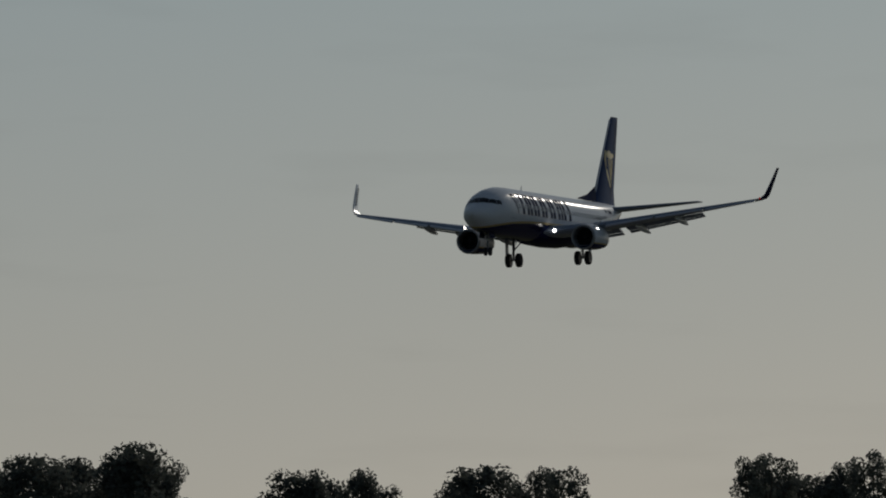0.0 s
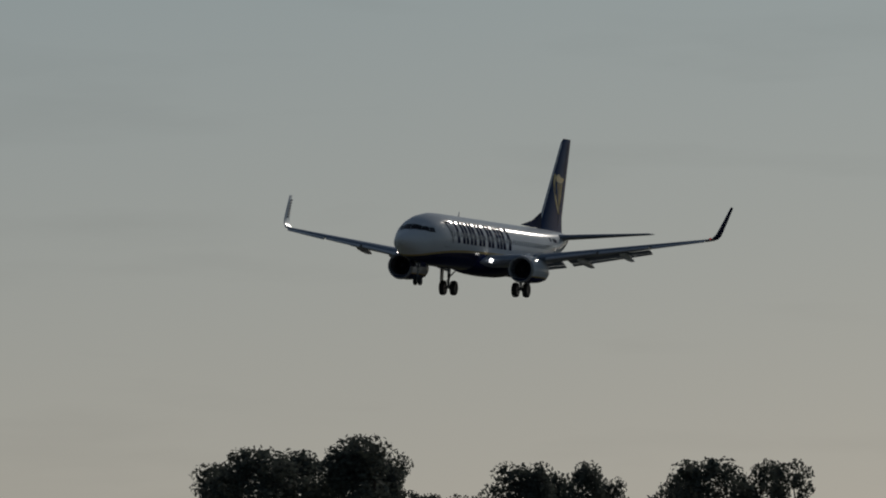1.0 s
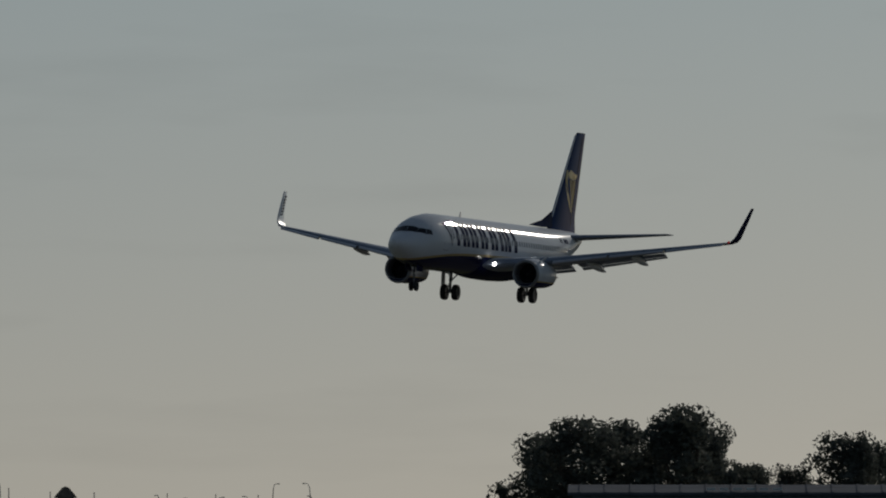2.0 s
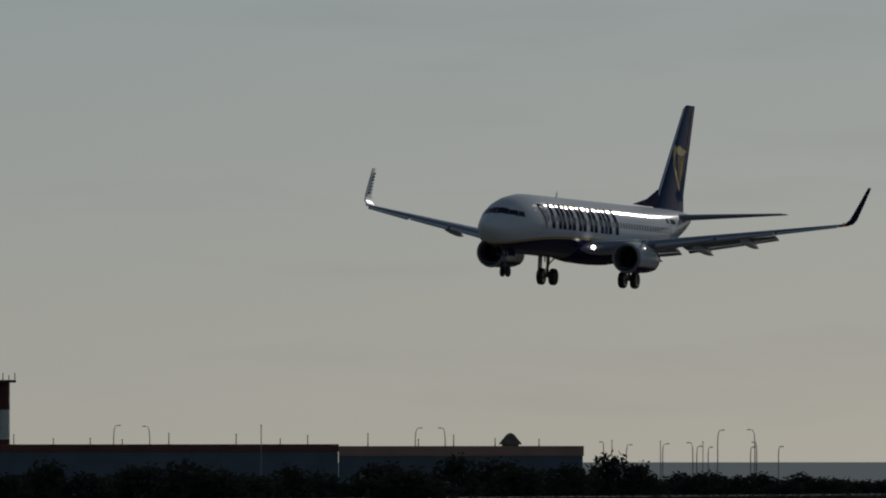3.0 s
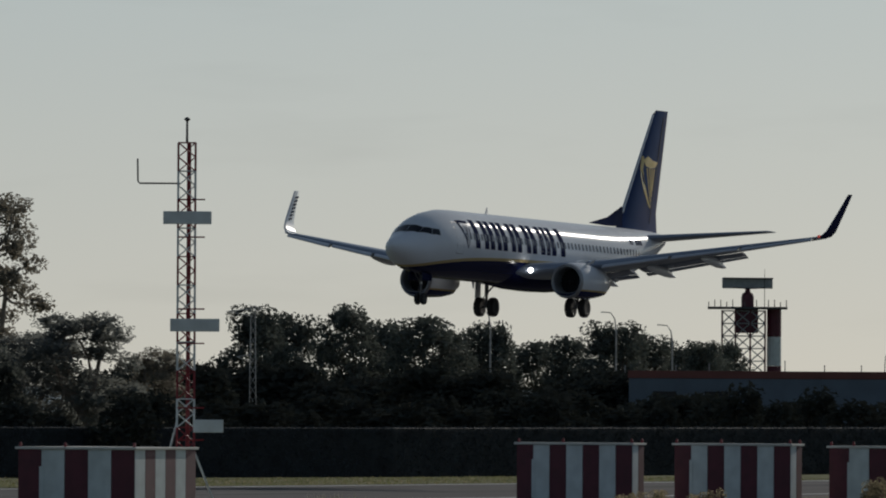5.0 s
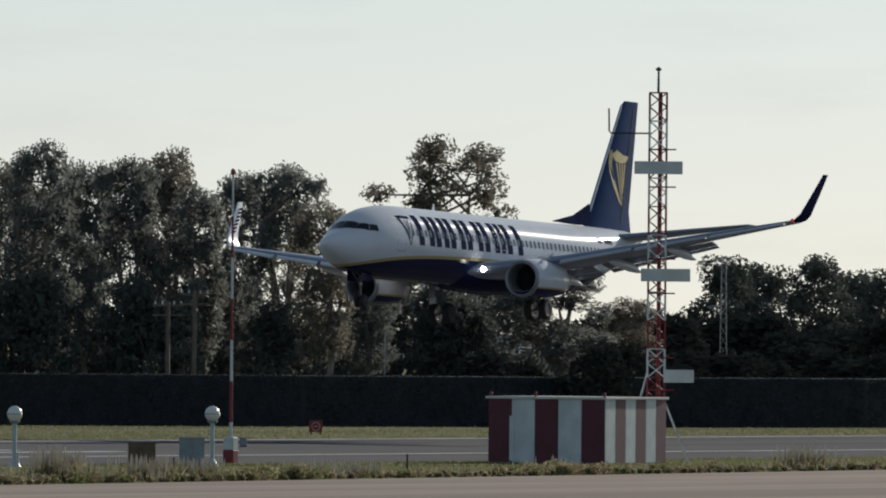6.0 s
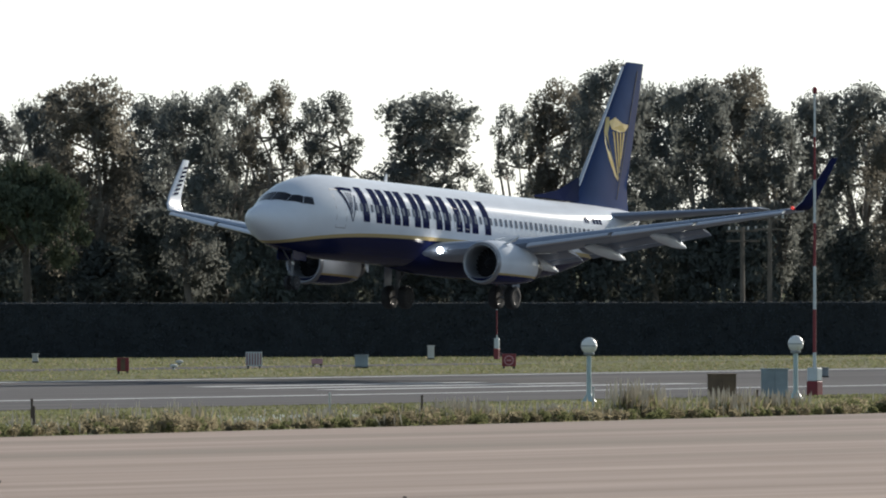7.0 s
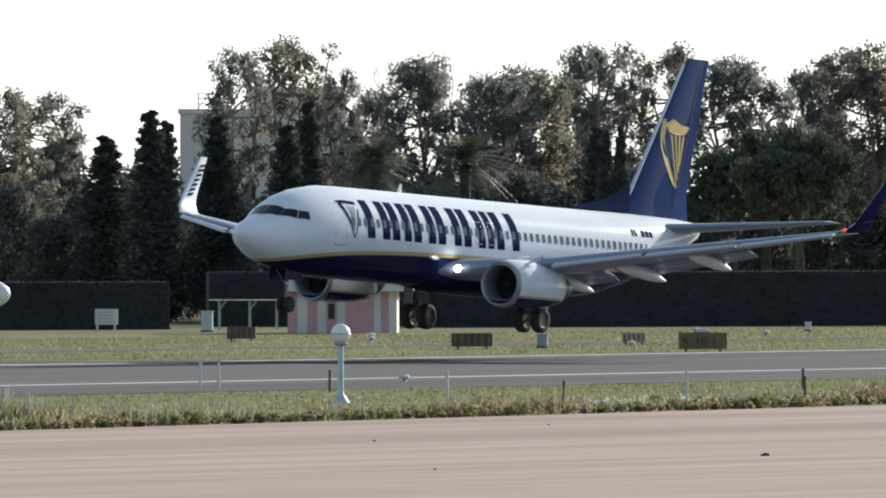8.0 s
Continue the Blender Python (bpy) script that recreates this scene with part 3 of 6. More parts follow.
        stroke([(6.35, th_of(6.35, -0.45)), (6.42, th_of(6.42, -0.45)), (5.75, th_of(5.75, 1.10)), (5.45, th_of(5.45, 1.10))], "emblem", "plain navy emblem stroke")
        stroke([(6.40, th_of(6.4, -0.45)), (6.46, th_of(6.46, -0.45)), (6.95, th_of(6.95, 0.80)), (6.85, th_of(6.85, 0.80))], "emblem", "plain navy emblem stroke")
        stroke(zrect(5.62, 6.9, 1.18, 1.32), "emblem", "plain navy emblem stroke", 0.0115)
        for q in range(3):
            stroke([(6.33, th_of(6.33, -0.10)), (6.37, th_of(6.37, -0.10)), (6.18 + 0.24 * q, th_of(6.2, 0.90)), (6.12 + 0.24 * q, th_of(6.2, 0.90))], "emblem", "plain navy emblem stroke", 0.009, 5)
        for x0, x1 in ((30.0, 30.18), (30.28, 30.46), (30.9, 31.2), (31.3, 31.6), (31.7, 32.0)):
            stroke(zrect(x0, x1, 0.95, 1.25), "registration_bar", "small plain dark bar", 0.010, 2)
    for x, z in ((12.6, 1.78), (11.0, -2.22), (22.5, -1.9)):
        bm = bmesh.new()
        s = 1 if z > 0 else -1
        loft(bm, [[Vector((x + a, 0.02 * b, z - 0.05 * s)) - ORG for a, b in ((0, 0), (0.15, 1), (0.42, 0), (0.15, -1))],
                  [Vector((x + 0.22 + a, 0.01 * b, z + 0.38 * s)) - ORG for a, b in ((0, 0), (0.06, 1), (0.18, 0), (0.06, -1))]])
        part("antenna_blade", bm, M["white"], jet)
    # wings
    for side in (-1, 1):
        st = [(1.3, 13.95, 7.6, -1.50, 0.13), (1.9, 14.25, 7.3, -1.44, 0.13), (5.8, 16.2, 5.3, -0.97, 0.12), (11.5, 19.08, 3.35, 0.0, 0.11), (17.0, 21.85, 1.55, 0.92, 0.10)]
        bm = bmesh.new()
        loft(bm, [foil(x, side * y, z, c, t) for y, x, c, z, t in st])
        wing = part("wing", bm, M["wing"], jet, "grey swept wing", smooth=True)
        # polished slats, drooped
        for (y0, x0, c0, z0), (y1, x1, c1, z1) in zip(((6.0, 16.35, 1.0, -0.95), (9.6, 18.15, 0.85, -0.34), (13.2, 19.95, 0.7, 0.25)), ((9.4, 18.05, 0.85, -0.38), (13.0, 19.85, 0.7, 0.21), (16.8, 21.75, 0.5, 0.87))):
            bm = bmesh.new()
            loft(bm, [foil(x0 - 0.42, side * y0, z0 - 0.20, c0, 0.22, 6, droop=-0.22), foil(x1 - 0.32, side * y1, z1 - 0.14, c1, 0.22, 6, droop=-0.16)])
            part("slat", bm, M["wing_metal"], wing, "extended metal slat", smooth=True)
        # flaps down, two steps each
        for (y0, x0, z0, c0), (y1, x1, z1, c1) in (((2.2, 20.9, -1.40, 1.35), (5.5, 21.0, -1.02, 1.25)), ((6.1, 21.0, -0.95, 1.15), (12.2, 22.1, 0.02, 0.75))):
            bm = bmesh.new()
            loft(bm, [foil(x0, side * y0, z0, c0, 0.13, 6, droop=0.22 * c0), foil(x1, side * y1, z1, c1, 0.13, 6, droop=0.22 * c1)])
            flap = part("flap", bm, M["wing"], wing, "lowered grey flap", smooth=True)
            bm = bmesh.new()
            loft(bm, [foil(x0 + c0 * 0.95, side * y0, z0 - c0 * 0.24, c0 * 0.35, 0.13, 6, droop=c0 * 0.14), foil(x1 + c1 * 0.95, side * y1, z1 - c1 * 0.24, c1 * 0.35, 0.13, 6, droop=c1 * 0.14)])
            part("aft_flap", bm, M["wing"], flap, smooth=True)
        for y, xa, xb, za, zb in ((4.0, 18.4, 22.9, -1.5, -1.98), (7.6, 18.8, 23.0, -1.0, -1.42), (10.6, 19.8, 23.5, -0.42, -0.82)):
            bm = bmesh.new()
            rings = []
            for u, r in ((0, 0.03), (0.12, 0.16), (0.35, 0.24), (0.6, 0.25), (0.82, 0.17), (0.95, 0.07), (1, 0.02)):
                c = Vector((xa + (xb - xa) * u, side * y, za + (zb - za) * u ** 1.7))
                rings.append([c + Vector((0, r * 0.8 * math.cos(a), r * 1.1 * math.sin(a))) - ORG for a in (math.tau * j / 12 for j in range(12))])
            loft(bm, rings)
            part("flap_fairing", bm, M["white"], wing, "pale pointed flap fairing", smooth=True)
        # winglet
        bm = bmesh.new()
        rings = []
        for y, z, x, c in ((16.9, 0.92, 21.8, 1.55), (17.2, 1.02, 22.0, 1.5), (17.42, 1.3, 22.25, 1.4), (17.52, 1.7, 22.6, 1.25), (17.66, 2.5, 23.4, 0.98), (17.82, 3.55, 24.45, 0.62)):
            lean = min(1.0, max(0.0, (z - 0.92) / 0.7)) * radians(80)
            ring = []
            for p in foil(0, 0, 0, c, 0.09, 8):
                q = p + ORG
                ring.append(Vector((x + q.x, side * (y - q.z * math.sin(lean)), z + q.z * math.cos(lean))) - ORG)
            rings.append(ring)
        loft(bm, rings)
        bm.faces.ensure_lookup_table()
        for i, f in enumerate(bm.faces):
            if i % 16 >= 8:
                f.material_index = 1
        winglet = part("winglet", bm, [M["white"], M["navy"]], wing, "upturned winglet, white inside and navy outside", smooth=True)
        for k in range(7):
            bm = bmesh.new()
            z = 1.75 + 0.22 * k
            x = 22.95 + 0.98 * (z - 1.7)
            y = 17.52 + 0.165 * (z - 1.7) - 0.075
            loft(bm, [[Vector((x + a, side * (y - 0.004), z + b)) - ORG for a, b in ((0, 0), (0.42, 0.05), (0.50, 0.17), (0.08, 0.12))],
                      [Vector((x + a, side * (y + 0.02), z + b)) - ORG for a, b in ((0, 0), (0.42, 0.05), (0.50, 0.17), (0.08, 0.12))]])
            part("name_shape", bm, M["navy"], winglet, "plain dark bar")
        bm = bmesh.new()
        bmesh.ops.create_icosphere(bm, subdivisions=2, radius=0.09, matrix=Matrix.Translation(Vector((21.95, side * 17.1, 1.0)) - ORG))
        part("navigation_light", bm, M["red_lamp"] if side < 0 else M["white"], wing, "small wing tip lamp")
        # landing light in the wing root
        bm = bmesh.new()
        bmesh.ops.create_icosphere(bm, subdivisions=2, radius=0.15, matrix=Matrix.Translation(Vector((14.3, side * 2.25, -1.40)) - ORG))
        part("landing_light", bm, M["lamp"], wing, "bright lit landing lamp")
        # engine
        ey, ez = side * 4.83, -2.02
        bm = bmesh.new()
        outer = ((13.65, 0.86), (13.70, 0.93), (13.90, 1.02), (14.50, 1.10), (15.50, 1.13), (16.70, 1.06), (17.70, 0.90), (17.75, 0.86))
        inner = ((13.65, 0.86), (13.72, 0.80), (14.00, 0.77), (14.70, 0.78), (14.80, 0.78))

        def flat(r, a):
            s = math.sin(a)
            return r * (s if s > -0.75 else -0.75 + (s + 0.75) * 0.45)
        for prof in (outer, inner):
            loft(bm, [[Vector((x, ey + r * 1.02 * math.cos(a), ez + flat(r, a))) - ORG for a in (math.tau * j / 32 for j in range(32))] for x, r in prof], caps=False)
        bm.faces.ensure_lookup_table()
        for f in bm.faces[32 * (len(outer) - 1):]:
            f.material_index = 1
        nac = part("engine_cowl", bm, [M["livery_cowl"], M["inlet_metal"]], jet, "white engine cowl with gold line and navy underside", smooth=True)
        bm = bmesh.new()
        lathe(bm, [(0.875, 13.67), (0.945, 13.63), (0.99, 13.72), (1.025, 13.92), (1.0, 13.93), (0.87, 13.80), (0.80, 13.90)], "x", Vector((0, ey, ez)) - ORG, 32, caps=False)
        part("inlet_lip", bm, M["inlet_metal"], nac, "dull metal inlet lip", smooth=True)
        bm = bmesh.new()
        lathe(bm, [(0.01, 14.05), (0.12, 14.20), (0.24, 14.50), (0.26, 14.80)], "x", Vector((0, ey, ez)) - ORG, 20)
        part("fan_spinner", bm, M["dark_metal"], nac, "dark fan spinner", smooth=True)
        bm = bmesh.new()
        box(bm, -0.12, -0.012, 0.2, 0.12, 0.012, 0.765)
        blade = part("fan_blade", bm, M["dark_metal"], nac)
        for k in range(22):
            b = blade if k == 0 else new("fan_blade", blade.data)
            b.parent = nac
            b.matrix_basis = Matrix.Translation(Vector((14.65, ey, ez)) - ORG) @ Matrix.Rotation(math.tau * k / 22, 4, "X") @ Matrix.Rotation(radians(35), 4, "Z")
        bm = bmesh.new()
        lathe(bm, [(0.83, 14.85), (0.83, 17.40), (0.62, 17.50), (0.58, 18.50), (0.42, 19.00), (0.30, 19.00), (0.12, 19.60), (0.02, 19.80)], "x", Vector((0, ey, ez)) - ORG, 24)
        part("exhaust_core", bm, M["dark_metal"], nac, smooth=True)
        bm = bmesh.new()
        loft(bm, [[Vector((x, ey + h * w, z)) - ORG for h, z in ((-1, zb), (1, zb), (1, zt), (-1, zt))] for x, w, zb, zt in ((14.90, 0.05, -1.0, -0.85), (15.90, 0.16, -1.2, -0.72), (17.70, 0.2, -1.4, -0.75), (19.90, 0.16, -1.3, -0.85), (21.30, 0.05, -1.2, -0.95))])
        part("pylon", bm, M["white"], jet)
        bm = bmesh.new()
        loft(bm, [[Vector((x, ey + s * (-1), z)) - ORG for x, s, z in ring_] for ring_ in (((14.50, 0.55 * -side, -1.15), (15.60, 0.75 * -side, -0.9), (15.60, 0.79 * -side, -0.93)), ((14.60, 0.62 * -side, -1.2), (15.60, 0.95 * -side, -0.62), (15.60, 0.99 * -side, -0.66)))])
        part("cowl_strake", bm, M["white"], nac)
    # tail
    bm = bmesh.new()
    loft(bm, [foil(31.2, 0, 1.55, 6.1, 0.09, vertical=True), foil(32.25, 0, 2.9, 4.85, 0.09, vertical=True), foil(36.35, 0, 8.75, 2.1, 0.085, vertical=True), foil(36.75, 0, 9.0, 1.75, 0.05, vertical=True)])
    fin = part("tail_fin", bm, M["blue"], jet, "tall blue tail fin", smooth=True)
    bm = bmesh.new()
    loft(bm, [[Vector((x, y, z)) - ORG for x, y, z in ((27.4, 0, 1.92), (27.6, 0.05, 1.9), (27.6, -0.05, 1.9))],
              [Vector((x, y, z)) - ORG for x, y, z in ((30.0, 0, 2.35), (30.4, 0.13, 1.85), (30.4, -0.13, 1.85))],
              [Vector((x, y, z)) - ORG for x, y, z in ((32.1, 0, 3.1), (32.6, 0.2, 1.9), (32.6, -0.2, 1.9))]])
    part("dorsal_fin", bm, M["navy"], fin)
    bm = bmesh.new()
    tube(bm, [Vector(q) - ORG for q in ((31.9, 0, 2.35), (32.27, 0, 2.9), (34.32, 0, 5.82), (36.36, 0, 8.72))], [0.05, 0.085, 0.075, 0.06], 10)
    part("leading_edge", bm, M["wing_metal"], fin, "pale bare metal leading edge", smooth=True)
    bm = bmesh.new()
    for s in (-1, 1):
        loft(bm, [[Vector((x + q, s * (w + e), z)) - ORG for q, e in ((0, 0), (0.05, 0), (0.05, 0.015), (0, 0.015))] for x, z, w in ((35.75, 2.2, 0.16), (36.6, 5.0, 0.12), (37.75, 8.6, 0.06))])
    part("rudder_gap", bm, M["black"], fin)

    def fin_half(x, z):
        lead, chord = 32.25 + (z - 2.9) * 0.701, 4.85 - (z - 2.9) * 0.470
        u = min(1.0, max(0.02, (x - lead) / chord))
        return 0.45 * chord * (0.2969 * math.sqrt(u) - 0.126 * u - 0.3516 * u * u + 0.2843 * u ** 3 - 0.1015 * u ** 4)

    def fin_shape(points, material, name, label, lift=0.0):
        for s in (-1, 1):
            bm = bmesh.new()
            loft(bm, [[Vector((x, s * (fin_half(x, z) + 0.02 + lift + e), z)) - ORG for x, z in points] for e in (0.0, -0.05)])
            part(name, bm, material, fin, label)
    fin_shape([(34.62, 6.15), (34.85, 6.2), (34.85, 5.8), (34.68, 5.4), (34.78, 4.9), (35.22, 4.1), (35.97, 3.1), (35.6, 3.3), (34.85, 4.1), (34.42, 4.9), (34.38, 5.5)], M["gold"], "tail_emblem", "plain gold curved emblem")
    fin_shape([(34.8, 5.95), (35.4, 6.2), (36.2, 5.95), (37.0, 5.9), (36.5, 5.55), (35.8, 5.5), (35.1, 5.6)], M["gold"], "tail_emblem", "plain gold curved emblem", 0.004)
    for k in range(4):
        x = 35.2 + 0.38 * k
        fin_shape([(x, 5.5), (x + 0.16, 5.47), (36.0 + 0.07 * k, 3.2 + 0.32 * k), (35.93 + 0.07 * k, 3.2 + 0.32 * k)], M["gold"], "tail_stripe", "thin gold stripe")
    for side in (-1, 1):
        bm = bmesh.new()
        loft(bm, [foil(33.3, side * 0.5, 1.25, 4.2, 0.1), foil(33.9, side * 1.1, 1.3, 3.9, 0.1), foil(37.5, side * 6.95, 1.86, 1.5, 0.09), foil(37.9, side * 7.05, 1.88, 1.0, 0.05)])
        part("tailplane", bm, M["wing"], jet, "grey horizontal tailplane", smooth=True)
    bm = bmesh.new()
    lathe(bm, [(0.03, 38.1), (0.17, 38.2), (0.14, 38.6), (0.02, 38.65)], "x", Vector((0, 0, 1.4)) - ORG, 14)
    part("tail_cone", bm, M["dark_metal"], jet)
    # undercarriage
    def gear(name, x, y, bottom, r, width, gap, thick, top):
        g = new(name)
        g.parent = jet
        tagged(g, "lowered undercarriage leg")
        bm = bmesh.new()
        axle = bottom + r
        tube(bm, [Vector((x, y, top)) - ORG, Vector((x, y, axle + 0.75)) - ORG, Vector((x, y, axle + 0.74)) - ORG, Vector((x, y, axle)) - ORG], [thick, thick, thick * 0.68, thick * 0.68], 12)
        tube(bm, [Vector((x, y - gap - 0.1, axle)) - ORG, Vector((x, y + gap + 0.1, axle)) - ORG], thick * 0.5, 10)
        tube(bm, [Vector((x, y, axle + 0.2)) - ORG, Vector((x - 0.4, y, axle + 0.55)) - ORG, Vector((x, y, axle + 0.95)) - ORG], thick * 0.3, 8)
        tube(bm, [Vector((x, y, axle + 0.8)) - ORG, Vector((x - (1.4 if y == 0 else 0.2), y * 0.45, top + 0.1)) - ORG], thick * 0.45, 8)
        part("strut", bm, M["steel"], g, "bare metal strut", smooth=True)
        for s in (-1, 1):
            wheel(g, (x, y + s * gap, axle), r, width)
        return g
    nose_leg = gear("nose_gear", 4.04, 0.0, -3.81, 0.345, 0.2, 0.19, 0.075, -1.7)
    for s in (-1, 1):
        bm = bmesh.new()
        box(bm, 3.3, s * 0.42 - 0.02, -2.42, 4.6, s * 0.42 + 0.02, -1.8, 0.015)
        for v in bm.verts:
            v.co -= ORG
        part("gear_door", bm, M["livery"], nose_leg)
        main = gear("main_gear", 19.55, s * 2.92, -3.95, 0.565, 0.4, 0.43, 0.12, -1.2)
        bm = bmesh.new()
        box(bm, 19.2, s * 3.5 - 0.02, -2.9, 19.95, s * 3.5 + 0.02, -1.2, 0.015)
        for v in bm.verts:
            v.co -= ORG
        part("gear_door", bm, M["wing"], main)
    bm = bmesh.new()
    bmesh.ops.create_icosphere(bm, subdivisions=2, radius=0.1, matrix=Matrix.Translation(Vector((4.02, 0.0, -2.55)) - ORG))
    part("taxi_light", bm, M["globe"], nose_leg)
    return jet


def livery_cowl():
    m = mat("engine_cowl_paint", (0.66, 0.69, 0.73), 0.6, 0, 0.05, 0.8, coat=0.35, gloss=0.0, coat_rough=0.13)
    nt = m.node_tree
    b = nt.nodes["Principled BSDF"]
    col = b.inputs["Base Color"].links[0].from_socket
    co = nt.nodes.new("ShaderNodeTexCoord")
    sep = nt.nodes.new("ShaderNodeSeparateXYZ")
    nt.links.new(co.outputs["Object"], sep.inputs[0])
    for limit, paint in ((-1.50, (0.50, 0.39, 0.19)), (-1.59, (0.012, 0.018, 0.075))):
        lt = nt.nodes.new("ShaderNodeMath")
        lt.operation = "LESS_THAN"
        nt.links.new(sep.outputs["Z"], lt.inputs[0])
        lt.inputs[1].default_value = limit
        mx = nt.nodes.new("ShaderNodeMixRGB")
        nt.links.new(lt.outputs[0], mx.inputs["Fac"])
        nt.links.new(col, mx.inputs[1])
        mx.inputs[2].default_value = (*paint, 1)
        col = mx.outputs[0]
    nt.links.new(col, b.inputs["Base Color"])
    return m


M["livery_cowl"] = livery_cowl()
JET = airliner()


# ---- leaves, trees, hedges ----
def leaf_cloud(rng, centres, radii, counts, size, flat=0.75, core=0.12):
    """Small diamond leaves scattered through clumps; returns vertices and faces."""
    verts, faces = [], []
    for c, r, n in zip(centres, radii, counts):
        d = rng.normal(size=(n, 3))
        d /= np.linalg.norm(d, axis=1)[:, None]
        rad = r * rng.uniform(0.25, 1.0, n) ** 0.55
        p = np.asarray(c) + d * rad[:, None] * np.array([1, 1, flat])
        a = rng.normal(size=(n, 3))
        a /= np.linalg.norm(a, axis=1)[:, None]
        b = np.cross(a, rng.normal(size=(n, 3)))
        b /= np.linalg.norm(b, axis=1)[:, None]
        s = size * rng.uniform(0.6, 1.4, n)[:, None]
        inner = rng.uniform(0, 1, n) < core
        p[inner] = np.asarray(c) + d[inner] * (rad[inner] * 0.55)[:, None] * np.array([1, 1, flat])
        s[inner] = r * rng.uniform(0.3, 0.5, (inner.sum(), 1))
        quad = np.stack([p - a * s, p + b * s * 0.45, p + a * s, p - b * s * 0.45], axis=1).reshape(-1, 3)
        o = len(verts)
        verts.extend(map(tuple, quad))
        faces.extend((o + 4 * i, o + 4 * i + 1, o + 4 * i + 2, o + 4 * i + 3) for i in range(n))
    return verts, faces


def limb_points(a, b, bend, rng):
    a, b = np.asarray(a, float), np.asarray(b, float)
    mid = (a + b) / 2 + rng.normal(size=3) * bend
    return [a, a * 0.25 + mid * 0.6 + b * 0.15, mid * 0.4 + b * 0.6, b]


def gum_tree(seed, name, label, spread, low, clumps, leaves, leaf_mat, bark, clump_r=1.3, leaf=0.26):
    """A 16 m gum: forked pale trunk, rising limbs, billowing clumps of leaves."""
    rng = np.random.default_rng(seed)
    t = thing(name, (0, 0, -300), label, "tree", "trees behind the hedge")
    bm = bmesh.new()
    lean = rng.normal(size=2) * 0.5
    fork = np.array([lean[0], lean[1], 16 * rng.uniform(0.22, 0.34)])
    tube(bm, [(0, 0, -0.2), (lean[0] * 0.3, lean[1] * 0.3, fork[2] * 0.5), tuple(fork)], [0.36, 0.29, 0.24], 8)
    centres, radii = [], []
    mains = []
    for k in range(4):
        a = math.tau * (k + rng.uniform(-0.3, 0.3)) / 4
        tip = np.array([math.cos(a) * spread * 0.45, math.sin(a) * spread * 0.45, 16 * rng.uniform(0.68, 0.9)])
        pts = limb_points(fork, tip, 0.5, rng)
        tube(bm, [tuple(p) for p in pts], [0.2, 0.15, 0.1, 0.05], 6)
        mains.append(pts)
    for k in range(clumps):
        u = (k + 0.5) / clumps
        a = k * 2.399 + rng.uniform(-0.4, 0.4)
        z = 16 * (low + (0.95 - low) * u ** 0.8)
        shape = math.sin(math.pi * min(0.97, max(0.12, (z / 16 - low * 0.7) / (1.04 - low * 0.7)))) ** 0.7
        rr = spread * shape * rng.uniform(0.35, 1.0)
        c = np.array([math.cos(a) * rr, math.sin(a) * rr, z])
        centres.append(c)
        radii.append(clump_r * rng.uniform(0.65, 1.25))
        pts = mains[int(rng.integers(4))]
        start = min(pts[1:], key=lambda p: np.linalg.norm(p - c) + max(0, p[2] - c[2]) * 2)
        tube(bm, [tuple(p) for p in limb_points(start, c, 0.3, rng)], [0.09, 0.07, 0.05, 0.02], 5)
    part("trunk", bm, bark, t, "forked trunk and limbs", smooth=True)
    w = np.array(radii) ** 2
    counts = (leaves * w / w.sum()).astype(int)
    v, f = leaf_cloud(rng, centres, radii, counts, leaf, 0.72, 0.035)
    raw("crown", v, f, leaf_mat, t, "clumped leafy crown")
    return t


def cypress_tree(seed):
    rng = np.random.default_rng(seed)
    t = thing("cypress_tree", (0, 0, -300), "dark narrow column-shaped cypress behind the hedge", "tree", "cypresses")
    bm = bmesh.new()
    tube(bm, [(0, 0, -0.2), (0, 0, 6), (0, 0, 13)], [0.25, 0.15, 0.04], 7)
    part("trunk", bm, M["bark_dark"], t)
    c, r = [], []
    for k in range(46):
        z = 0.8 + 13.6 * k / 45
        w = 1.15 * min(1, z / 2.2) * (1 - (z / 15.2) ** 2.2) + 0.12
        a = k * 2.4
        c.append((math.cos(a) * w * 0.45, math.sin(a) * w * 0.45, z))
        r.append(w * rng.uniform(0.6, 0.85))
    v, f = leaf_cloud(rng, c, r, [190] * 46, 0.15, 1.3, 0.05)
    raw("crown", v, f, M["leaf_cypress"], t, "dense dark upright crown")
    return t


